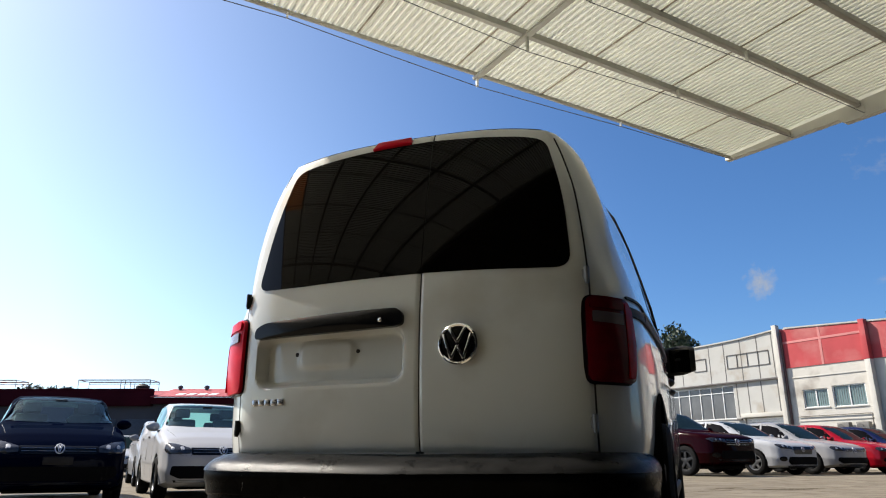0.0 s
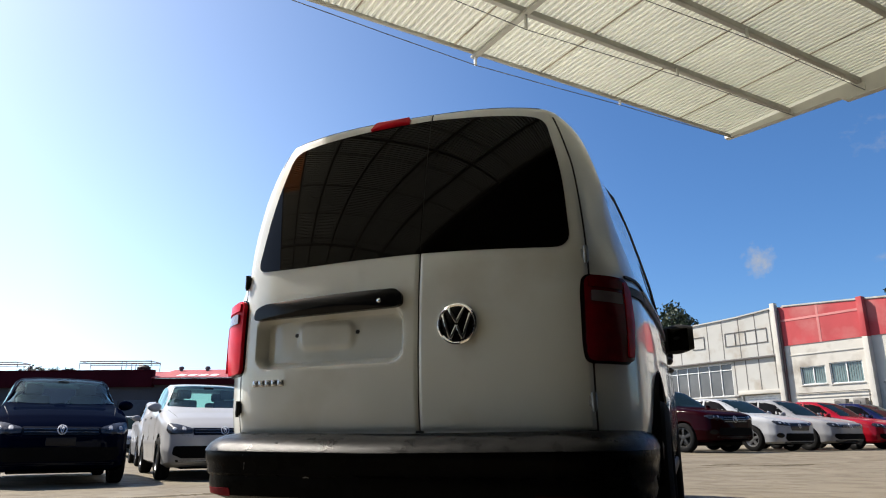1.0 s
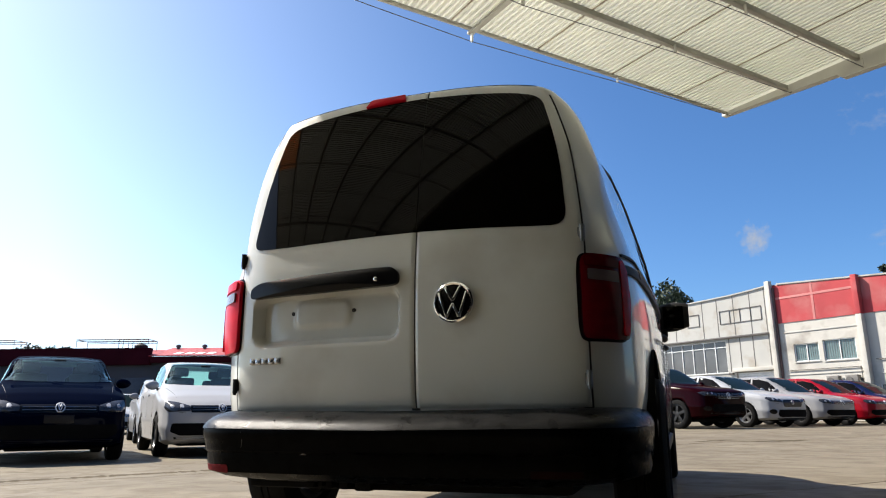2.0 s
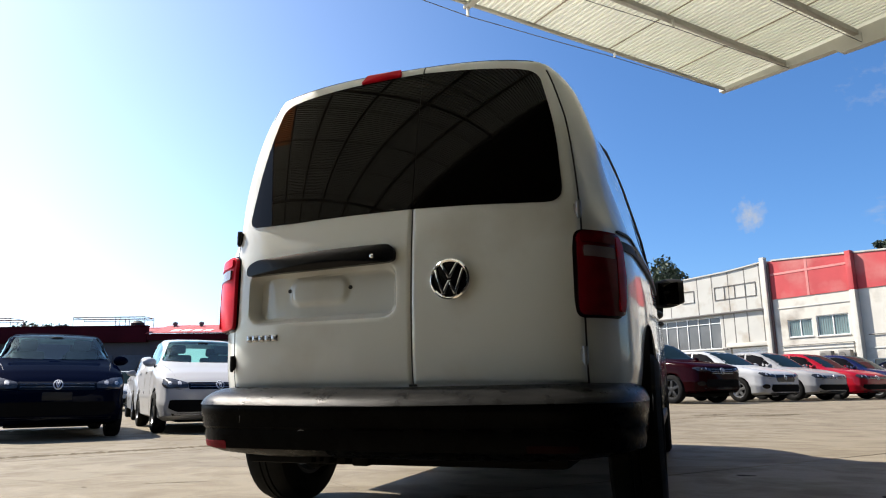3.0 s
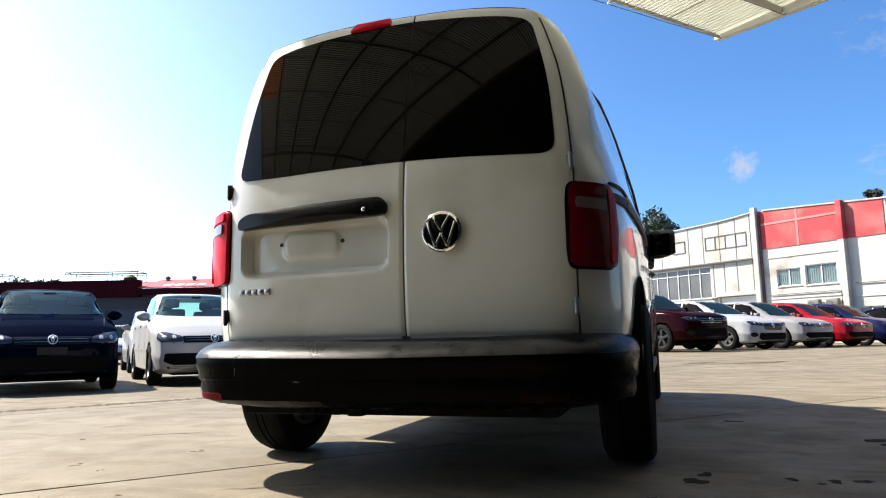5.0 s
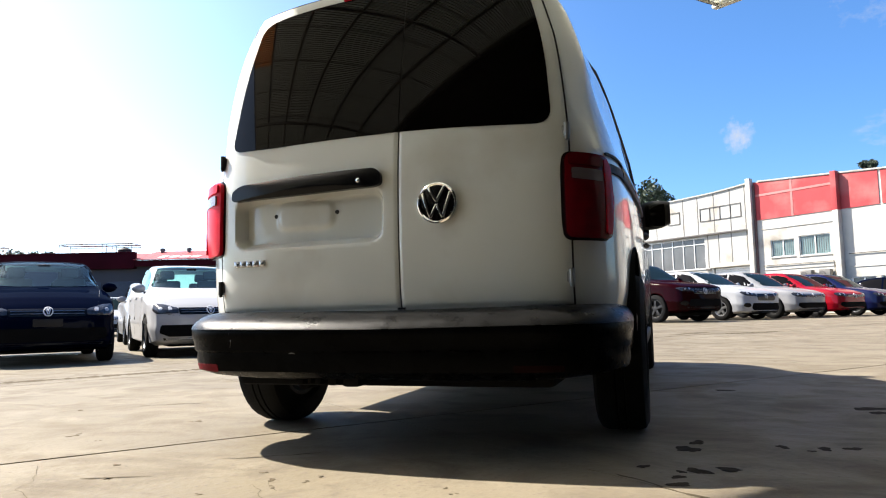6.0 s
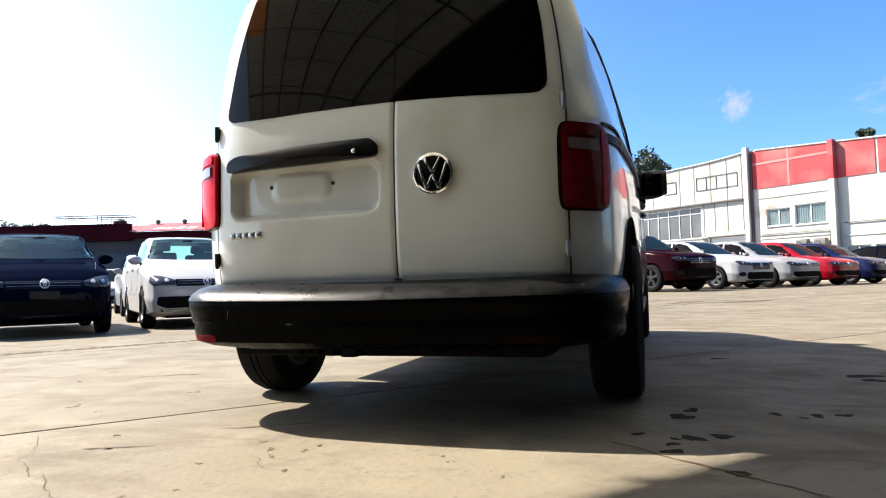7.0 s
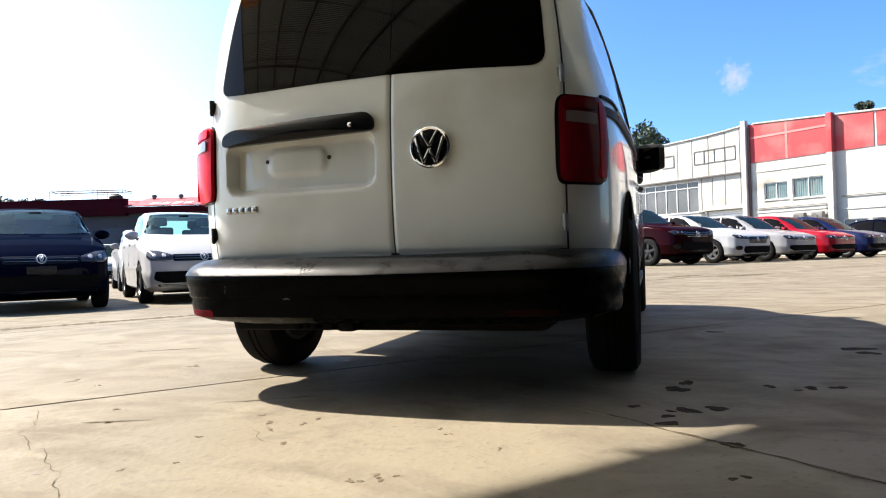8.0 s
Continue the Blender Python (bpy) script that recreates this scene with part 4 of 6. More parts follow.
def clear_glass():
    """Thin greenish car glass: see-through, with a gloss that grows at a slant."""
    m = bpy.data.materials.new("clear_car_glass")
    m.use_nodes = True
    nt = m.node_tree
    nt.nodes.remove(nt.nodes["Principled BSDF"])
    tr = nt.nodes.new("ShaderNodeBsdfTransparent")
    tr.inputs["Color"].default_value = (0.34, 0.66, 0.68, 1)
    gl = nt.nodes.new("ShaderNodeBsdfGlossy")
    gl.inputs["Roughness"].default_value = 0.02
    gl.inputs["Color"].default_value = (0.80, 1.0, 0.96, 1)
    fr = nt.nodes.new("ShaderNodeFresnel")
    fr.inputs["IOR"].default_value = 1.3
    mix = nt.nodes.new("ShaderNodeMixShader")
    nt.links.new(fr.outputs[0], mix.inputs[0])
    nt.links.new(tr.outputs[0], mix.inputs[1])
    nt.links.new(gl.outputs[0], mix.inputs[2])
    nt.links.new(mix.outputs[0], nt.nodes["Material Output"].inputs["Surface"])
    return m


CLEAR_GLASS = clear_glass()
CABIN = mat("cabin_trim", (0.50, 0.52, 0.50), 0.8, vary=0.2)
CAR_GLASS = mat("car_glass", (0.008, 0.016, 0.017), 0.03, spec=0.02)
LAMP_IN = mat("lamp_reflector", (0.0315, 0.0324, 0.036), 0.15, metal=0.2, coat=0.2, vary=0.5, scale=25)
LAMP_EYE = mat("lamp_bowl", (0.39, 0.39, 0.403), 0.3, metal=0.3, vary=0.3, scale=30)
INTAKE = mat("intake_plastic", (0.003, 0.003, 0.003), 0.8, spec=0.06)
BAR_CHROME = mat("dull_chrome", (0.30, 0.31, 0.33), 0.3, metal=1.0)
BADGE = mat("silver_badge", (0.55, 0.55, 0.56), 0.4, metal=0.4)
PLATE_GREY = mat("blank_plate", (0.0108, 0.0108, 0.012), 0.5, spec=0.2)

SEDAN = dict(
    half=0.85, front=0.80, rear=-3.58, axles=(0.0, -2.55), wheel=0.31,
    top=[(0.80, 0.60), (0.785, 0.655), (0.74, 0.705), (0.62, 0.765), (0.40, 0.835), (0.10, 0.895), (-0.15, 0.925), (-0.33, 0.95), (-0.42, 1.00), (-0.75, 1.20), (-1.05, 1.37), (-1.22, 1.425), (-1.6, 1.462), (-1.9, 1.46),
         (-2.3, 1.41), (-2.5, 1.35), (-2.8, 1.20), (-3.02, 1.075), (-3.12, 1.05), (-3.4, 1.02), (-3.52, 0.98), (-3.57, 0.85), (-3.58, 0.7)],
    belt=[(0.80, 0.58), (0.74, 0.68), (0.40, 0.80), (-0.33, 0.90), (-1.0, 0.925), (-2.6, 0.96), (-3.2, 0.99), (-3.5, 0.96), (-3.58, 0.68)],
    plan=[(0.80, 0.40), (0.785, 0.54), (0.74, 0.66), (0.66, 0.75), (0.5, 0.815), (0.2, 0.845), (-0.4, 0.85), (-2.6, 0.85), (-3.2, 0.82), (-3.45, 0.74), (-3.55, 0.62), (-3.58, 0.45)],
    low=[(0.80, 0.27), (0.7, 0.22), (0.4, 0.18), (-3.2, 0.20), (-3.58, 0.32)],
    screen=[(-0.66, 0.985), (-0.3, 0.962), (0.3, 0.962), (0.66, 0.985), (0.53, 1.385), (0.25, 1.41), (-0.25, 1.41), (-0.53, 1.385)],
    rear_screen=[(-0.60, 1.09), (0.60, 1.09), (0.50, 1.37), (-0.50, 1.37)],
    side=[[(-0.62, 0.965), (-1.02, 1.285), (-1.42, 1.385), (-1.52, 1.39), (-1.52, 0.975)], [(-1.58, 0.975), (-1.58, 1.392), (-1.95, 1.388), (-2.38, 1.30), (-2.50, 1.01)]],
    mirror=(0.86, -0.62, 0.99),
    lamp=[(0.46, 0.60), (0.735, 0.625), (0.775, 0.70), (0.74, 0.735), (0.62, 0.725), (0.45, 0.675)],
    grille=[(-0.43, 0.60), (0.43, 0.60), (0.44, 0.668), (-0.44, 0.668)],
    intake=[(-0.60, 0.290), (0.60, 0.290), (0.70, 0.36), (0.68, 0.445), (-0.68, 0.445), (-0.70, 0.36)], badge=0.635, badge_r=0.07, fog=None)

SALOON = dict(
    SEDAN,
    top=[(0.80, 0.6), (0.785, 0.6609), (0.74, 0.7162), (0.62, 0.7937), (0.40, 0.8933), (0.10, 0.977), (-0.15, 1.027), (-0.33, 1.072), (-0.42, 1.117), (-0.75, 1.292), (-1.05, 1.442), (-1.22, 1.492), (-1.6, 1.527), (-1.9, 1.522),
         (-2.3, 1.472), (-2.5, 1.412), (-2.8, 1.262), (-3.02, 1.132), (-3.12, 1.107), (-3.4, 1.072), (-3.52, 1.022), (-3.57, 0.8767), (-3.58, 0.7107)],
    belt=[(0.80, 0.58), (0.74, 0.688), (0.40, 0.8475), (-0.33, 0.985), (-1.0, 1.005), (-2.6, 1.025), (-3.2, 1.04), (-3.5, 1), (-3.58, 0.688)],
    screen=[(-0.72, 1.095), (-0.3, 1.075), (0.3, 1.075), (0.72, 1.095), (0.565, 1.445), (0.25, 1.472), (-0.25, 1.472), (-0.565, 1.445)],
    rear_screen=[(-0.60, 1.15), (0.60, 1.15), (0.50, 1.43), (-0.50, 1.43)],
    side=[[(-0.66, 1.05), (-1.06, 1.35), (-1.42, 1.445), (-1.52, 1.45), (-1.52, 1.055)], [(-1.58, 1.055), (-1.58, 1.452), (-1.95, 1.448), (-2.38, 1.36), (-2.50, 1.08)]],
    mirror=(0.85, -0.64, 1.075), badge_r=0.058, badge=0.695, bars=(0.30, 0.66),
    lamp=[(0.45, 0.655), (0.735, 0.645), (0.785, 0.70), (0.765, 0.80), (0.64, 0.785), (0.45, 0.725)],
    grille=[(-0.44, 0.635), (0.44, 0.635), (0.45, 0.735), (-0.45, 0.735)],
    intake=[(-0.58, 0.315), (0.58, 0.315), (0.70, 0.37), (0.68, 0.485), (-0.68, 0.485), (-0.70, 0.37)])

HATCH = dict(
    SEDAN, bars=(), front=0.82, rear=-3.24, axles=(0.0, -2.56), wheel=0.315, half=0.89,
    top=[(0.82, 0.62), (0.80, 0.68), (0.74, 0.735), (0.60, 0.80), (0.40, 0.86), (0.10, 0.92), (-0.2, 0.965), (-0.38, 1.0), (-0.8, 1.22), (-1.1, 1.37), (-1.35, 1.425), (-1.8, 1.445), (-2.4, 1.41), (-2.75, 1.36), (-2.95, 1.25), (-3.1, 1.05), (-3.2, 0.95), (-3.24, 0.7)],
    belt=[(0.82, 0.60), (0.74, 0.70), (0.4, 0.83), (-0.38, 0.94), (-1.0, 0.95), (-2.6, 1.02), (-3.1, 1.0), (-3.24, 0.68)],
    plan=[(0.82, 0.40), (0.80, 0.56), (0.74, 0.70), (0.66, 0.79), (0.5, 0.855), (0.2, 0.885), (-0.4, 0.89), (-2.4, 0.89), (-3.0, 0.84), (-3.2, 0.70), (-3.24, 0.5)],
    low=[(0.82, 0.24), (0.7, 0.2), (0.4, 0.18), (-2.9, 0.2), (-3.24, 0.33)],
    screen=[(-0.70, 1.02), (-0.3, 0.995), (0.3, 0.995), (0.70, 1.02), (0.56, 1.385), (0.25, 1.405), (-0.25, 1.405), (-0.56, 1.385)],
    rear_screen=[(-0.62, 1.08), (0.62, 1.08), (0.52, 1.34), (-0.52, 1.34)],
    side=[[(-0.66, 0.985), (-1.08, 1.29), (-1.45, 1.375), (-1.55, 1.38), (-1.55, 0.995)], [(-1.61, 0.995), (-1.61, 1.382), (-2.0, 1.372), (-2.55, 1.28), (-2.66, 1.05)]],
    mirror=(0.90, -0.66, 1.0),
    lamp=[(0.40, 0.625), (0.74, 0.66), (0.80, 0.74), (0.76, 0.765), (0.62, 0.745), (0.42, 0.70)],
    grille=[(-0.36, 0.52), (0.36, 0.52), (0.40, 0.60), (0.36, 0.70), (-0.36, 0.70), (-0.40, 0.60)],
    intake=[(-0.54, 0.26), (0.54, 0.26), (0.60, 0.33), (0.56, 0.45), (-0.56, 0.45), (-0.60, 0.33)], badge=0.63, badge_r=0.055, fog=(0.70, 0.40))

SUV = dict(
    SEDAN, front=0.86, rear=-3.60, axles=(0.0, -2.70), wheel=0.35, half=0.91,
    top=[(0.86, 0.76), (0.845, 0.83), (0.78, 0.90), (0.62, 0.955), (0.35, 1.01), (0.0, 1.05), (-0.28, 1.09), (-0.42, 1.13), (-0.8, 1.36), (-1.1, 1.535), (-1.35, 1.60), (-1.9, 1.64), (-2.6, 1.61), (-3.0, 1.55), (-3.25, 1.42), (-3.45, 1.15), (-3.56, 1.02), (-3.60, 0.75)],
    belt=[(0.86, 0.74), (0.78, 0.87), (0.4, 0.97), (-0.38, 1.05), (-1.0, 1.07), (-2.9, 1.12), (-3.4, 1.08), (-3.6, 0.72)],
    plan=[(0.86, 0.44), (0.845, 0.60), (0.78, 0.74), (0.68, 0.82), (0.5, 0.88), (0.2, 0.905), (-0.4, 0.91), (-2.8, 0.91), (-3.35, 0.86), (-3.55, 0.74), (-3.6, 0.55)],
    low=[(0.86, 0.32), (0.7, 0.26), (0.4, 0.24), (-3.2, 0.26), (-3.6, 0.38)],
    screen=[(-0.72, 1.15), (-0.3, 1.12), (0.3, 1.12), (0.72, 1.15), (0.60, 1.55), (0.25, 1.575), (-0.25, 1.575), (-0.60, 1.55)],
    rear_screen=[(-0.62, 1.16), (0.62, 1.16), (0.55, 1.5), (-0.55, 1.5)],
    side=[[(-0.66, 1.10), (-1.10, 1.45), (-1.45, 1.55), (-1.6, 1.56), (-1.6, 1.11)], [(-1.66, 1.11), (-1.66, 1.562), (-2.2, 1.56), (-2.95, 1.47), (-3.05, 1.16)]],
    mirror=(0.93, -0.66, 1.12),
    lamp=[(0.42, 0.76), (0.76, 0.775), (0.83, 0.85), (0.78, 0.875), (0.62, 0.865), (0.42, 0.84)],
    grille=[(-0.42, 0.70), (0.42, 0.70), (0.42, 0.845), (-0.42, 0.845)],
    intake=[(-0.58, 0.40), (0.58, 0.40), (0.62, 0.48), (0.55, 0.58), (-0.55, 0.58), (-0.62, 0.48)], badge=0.775, badge_r=0.075, fog=(0.70, 0.48))


def car_body(s):
    top, belt, plan, low = (table([(-a, b) for a, b in s[k]]) for k in ("top", "belt", "plan", "low"))
    ys = sorted({round(-a, 3) for k in ("top", "belt", "plan") for a, _ in s[k]} | {round(-s["front"] + 0.12 * i, 3) for i in range(1, int((s["front"] - s["rear"]) / 0.12))})
    rings = []
    for y in ys:
        w, t, b, l = plan(y), top(y), belt(y), low(y)
        h = max(0.0, t - b)
        cab = smooth(0.06, 0.26, h)
        mid = l + (b - l) * 0.45
        prof = [(w * 0.5, l), (w * 0.86, l), (w * 0.965, l + 0.05), (w * 0.995, mid - 0.06), (w * 1.0, mid), (w * 0.985, mid + 0.03), (w * 0.99, b - 0.10), (w * 0.965, b - 0.03)]
        for k, (open_x, open_z, cab_x, cab_z) in enumerate(((0.93, 0.05, 0.915, 0.03), (0.87, 0.35, 0.89, 0.12), (0.76, 0.65, 0.80, 0.55), (0.62, 0.84, 0.735, 0.85), (0.45, 0.93, 0.66, 0.955), (0.22, 0.985, 0.42, 0.99))):
            fx, fz = open_x + (cab_x - open_x) * cab, open_z + (cab_z - open_z) * cab
            prof.append((w * fx, b + h * fz))
        prof.append((0.0, t))
        rings.append([Vector((x, -y, z)) for x, z in prof] + [Vector((-x, -y, z)) for x, z in prof[-2::-1]])
    return loft(rings)


def build_car(style, material, label, place, heading, group, rim=RIM, spokes=5, plate=True, cabin=False):
    s = style
    car = thing("parked_car", label, "car", group)
    body = part("body", car_body(s), material, car)
    R = s["wheel"]
    carve(body, [lathe([(e * s["half"] * 0.68, 0.001), (e * s["half"] * 0.68, R + 0.045), (e * 1.1, R + 0.045), (e * 1.1, 0.001)], seg=32, centre=(0, y, R)) for y in s["axles"] for e in (1, -1)])
    sharpen(body, 40)
    front = caster(body, (0, -1, 0), lambda a, b: Vector((a, 3.0, b)))
    rear = caster(body, (0, 1, 0), lambda a, b: Vector((a, -6.0, b)))
    glass = CLEAR_GLASS if cabin else CAR_GLASS
    panes = [part("windscreen", patch(front, dense(rounded(s["screen"], 0.05, 4), 0.06), 0.003, 0.002 if cabin else 0.006, 7), glass, car, "greenish windscreen"),
             part("rear_window", patch(rear, dense(rounded(s["rear_screen"], 0.05, 4), 0.08), 0.003, 0.002 if cabin else 0.006, 5), glass if cabin else TINT, car)]
    g = part("grille", patch(front, dense(rounded(s["grille"], 0.02, 4), 0.03), 0.006, 0.02, 6), GLOSS_BLACK, car, "black grille")
    zs = [p[1] for p in s["grille"]]
    xs = max(p[0] for p in s["grille"]) * 0.93
    for f in s.get("bars", (0.12, 0.46, 0.80)):
        z = min(zs) + (max(zs) - min(zs)) * f
        part("grille_bar", patch(front, dense([(-xs, z), (xs, z), (xs, z + 0.006), (-xs, z + 0.006)], 0.08), 0.012, 0.006, 1), BAR_CHROME, g, "chrome bar")
    i_ = part("air_intake", patch(front, dense(rounded(s["intake"], 0.03, 4), 0.03), 0.012, 0.015, 10), INTAKE, car, "black lower intake")
    lip = [(x, z) for x, z in s["intake"]][:2]
    part("lip", patch(front, dense([(lip[0][0] * 1.1, lip[0][1] - 0.045), (lip[1][0] * 1.1, lip[1][1] - 0.045), (lip[1][0] * 1.12, lip[1][1] - 0.02), (lip[0][0] * 1.12, lip[0][1] - 0.02)], 0.08), 0.015, 0.006, 1), MATT_BLACK, car)
    for e in (1, -1):
        lamp = part("headlamp", patch(front, dense(rounded([(e * x, z) for x, z in s["lamp"]], 0.02, 4), 0.03), 0.010, 0.015, 6, 0.004), LAMP_IN, car, "clear headlamp")
        cx, cz = sum(p[0] for p in s["lamp"]) / len(s["lamp"]), sum(p[1] for p in s["lamp"]) / len(s["lamp"])
        for dx, r in ((-0.07, 0.030), (0.05, 0.024)):
            ring = [(e * (cx + dx) + r * math.cos(k * math.pi / 8), cz + r * math.sin(k * math.pi / 8)) for k in range(16)]
            part("reflector", patch(front, ring, 0.013, 0.004, 3, 0.002), LAMP_EYE, lamp)
        if s["fog"]:
            fx, fz = s["fog"]
            part("fog_lamp", patch(front, [(e * fx + 0.085 * math.cos(k * math.pi / 8), fz + 0.06 * math.sin(k * math.pi / 8)) for k in range(16)], 0.004, 0.01, 3), GLOSS_BLACK, car)
        tz = s["belt"][-2][1] - 0.13
        part("tail_lamp", patch(rear, dense(rounded([(e * 0.52, tz - 0.1), (e * 0.72, tz - 0.1), (e * 0.74, tz + 0.06), (e * 0.54, tz + 0.06)], 0.03, 4), 0.05), 0.004, 0.01, 3), RED_LENS, car)
        side = caster(body, (-e, 0, 0), lambda a, b, e=e: Vector((e * 2.0, a, b)))
        for o in s["side"]:
            panes.append(part("side_window", patch(side, dense(rounded(o, 0.03, 4), 0.06), 0.003, 0.002 if cabin else 0.006, 6), glass if cabin else TINT, car, "side glass"))
        for y in (s["side"][0][-1][0] - 0.03, s["side"][0][0][0] + 0.02):
            part("door_gap", patch(side, dense([(y - 0.003, 0.30), (y + 0.003, 0.30), (y + 0.003, s["side"][0][0][1] - 0.03), (y - 0.003, s["side"][0][0][1] - 0.03)], 0.08), 0.001, 0.004, 1), SEAM, car)
        for y in (s["side"][0][-1][0] + 0.16, s["side"][1][0][0] - 0.75):
            part("door_handle", patch(side, dense(rounded([(y - 0.08, s["side"][0][0][1] - 0.13), (y + 0.08, s["side"][0][0][1] - 0.13), (y + 0.08, s["side"][0][0][1] - 0.105), (y - 0.08, s["side"][0][0][1] - 0.105)], 0.01, 3), 0.04), 0.018, 0.01, 2), material, car)
        mx, my, mz = s["mirror"]
        mir = new("door_mirror")
        mir.parent = car
        bm = bmesh.new()
        bmesh.ops.create_uvsphere(bm, u_segments=14, v_segments=10, radius=1.0)
        for v_ in bm.verts:
            c = v_.co
            v_.co = Vector((e * (mx + 0.02) + 0.105 * c.x, my + 0.06 * c.y * (1 if c.y > 0 else 0.35), mz + 0.072 * c.z * (1 - 0.15 * e * c.x)))
        part("shell", bm, material, mir)
        part("arm", box((e * (mx - 0.08) - 0.03, my - 0.02, mz - 0.085), (e * (mx - 0.08) + 0.03, my + 0.03, mz - 0.045), 0.01), MATT_BLACK, mir)
    ring = [(s["badge_r"] * math.cos(k * math.pi / 12), s["badge"] + s["badge_r"] * math.sin(k * math.pi / 12)) for k in range(24)]
    b = part("emblem", patch(front, ring, 0.016, 0.006, 4, 0.004), BADGE, car, "round chrome emblem")
    r2 = [(x * 0.80, s["badge"] + (z - s["badge"]) * 0.80) for x, z in ring]
    f = part("field", patch(front, r2, 0.020, 0.002, 3, 0.003), GLOSS_BLACK, b)
    r = s["badge_r"]
    for x0, za, x1, zb in ((-0.5, 0.45, -0.08, -0.6), (0.08, -0.6, 0.5, 0.45), (-0.22, 0.6, 0.0, -0.1), (0.0, -0.1, 0.22, 0.6)):
        part("stroke", patch(front, [(x0 * r - 0.1 * r, s["badge"] + za * r), (x0 * r + 0.1 * r, s["badge"] + za * r), (x1 * r + 0.1 * r, s["badge"] + zb * r), (x1 * r - 0.1 * r, s["badge"] + zb * r)], 0.027, 0.004, 1), BADGE, b)
    if plate:
        z = s["grille"][0][1] - 0.13
        part("number_plate", box((-0.17, s["front"] - 0.02, z), (0.17, s["front"] + 0.014, z + 0.10), 0.006), PLATE_GREY, car, "blank grey number plate")
    if cabin:
        for o in panes:
            o.visible_shadow = False
        cuts = []
        for outline, near, far in ((s["screen"], 1.5, -1.95), (s["rear_screen"], -1.45, -6.0)):
            o = rounded([(x * 0.97, 0.012 + z * 0.985) for x, z in outline], 0.05, 4)
            cuts.append(loft([[Vector((x, near, z)) for x, z in o], [Vector((x, far, z)) for x, z in o]]))
        for outline in s["side"]:
            o = rounded(outline, 0.03, 4)
            cuts.append(loft([[Vector((-1.5, y, z)) for y, z in o], [Vector((1.5, y, z)) for y, z in o]]))
        carve(body, cuts)
        sharpen(body, 40)
        floor_z = s["side"][0][0][1] - 0.005
        part("cabin_shelf", box((-s["half"] * 0.84, -2.45, floor_z - 0.03), (s["half"] * 0.84, -0.75, floor_z + 0.012), 0.008), CABIN, car, "dark cabin trim")
        roof_z = s["screen"][4][1] - 0.035
        part("headliner", box((-0.50, -2.30, roof_z), (0.50, -1.15, roof_z + 0.012), 0.004), CABIN, car, "pale cloth headliner")
        for x in (-0.36, 0.36):
            for y in (-1.25, -2.15):
                st = new("car_seat")
                st.parent = car
                part("backrest", box((x - 0.22, y - 0.06, floor_z - 0.1), (x + 0.22, y + 0.06, floor_z + 0.19), 0.05), SEAT, st)
                part("headrest", box((x - 0.12, y - 0.05, floor_z + 0.21), (x + 0.12, y + 0.04, floor_z + 0.36), 0.04), SEAT, st)
        part("mirror", box((-0.08, -1.02, s["screen"][4][1] - 0.045), (0.08, -1.0, s["screen"][4][1] - 0.005), 0.01), MATT_BLACK, car)
    # gaps round the bonnet and over the bumper
    above = caster(body, (0, 0, -1), lambda a, b: Vector((a, b, 3.0)))
    y0, y1 = s["front"] - 0.20, -0.30
    for e in (1, -1):
        part("bonnet_gap", patch(above, dense([(e * 0.60, y0), (e * 0.607, y0), (e * 0.697, y1), (e * 0.69, y1)], 0.08), 0.001, 0.004, 1), SEAM, car)
        z = s["lamp"][0][1] - 0.035
        part("bumper_gap", patch(front, dense([(e * 0.44, z), (e * 0.74, z + 0.03), (e * 0.74, z + 0.036), (e * 0.44, z + 0.006)], 0.06), 0.001, 0.004, 1), SEAM, car)
    fit_wheels(car, s["half"] - 0.005, R, 0.19, R - 0.115, s["axles"], rim, spokes)
    part("underbody", box((-s["half"] * 0.66, s["rear"] + 0.3, 0.16), (s["half"] * 0.66, s["front"] - 0.3, 0.24), 0.02), UNDER, car)
    car.matrix_world = pose(place[0], place[1], ground_z(place[0], place[1]), 0, 0, heading)
    return car


HEAD = math.degrees(math.atan2(V.y, V.x)) - 90
ROW_A, ROW_B = "cars parked beside the van", "cars parked before the workshop"
build_car(SALOON, NAVY, "navy blue sedan with chrome emblem, parked on concrete", (-7.19, 5.26), HEAD, ROW_A, cabin=True)
build_car(SALOON, CLEAN_WHITE, "white sedan with black lower intake, parked on concrete", (-6.05, 7.15), HEAD - 3, ROW_A, plate=False, cabin=True)

ROW0 = Vector((3.52, 17.94, 0.0))
for k, gap, style, material, label, rim, spokes in (
        (-1, 0.12, SUV, MAROON, "maroon sport utility car with chrome grille bars", RIM_DARK, 5), (0, 0.36, HATCH, SILVER_WHITE, "silver white hatchback with black grille, parked on concrete", RIM, 5),
        (1, 0.40, SEDAN, CAR_WHITE, "white sedan in the row before the workshop", RIM_DARK, 6), (2, 0.32, SEDAN, CAR_RED, "bright red sedan in the row before the workshop", RIM_DARK, 5),
        (3, 0.32, SEDAN, BLUE, "dark blue sedan in the row before the workshop", RIM, 5)):
    q = ROW0 + U * (2.32 * k + gap) - V * style["front"]
    build_car(style, material, label, q, HEAD, ROW_B, rim, spokes, plate=False)
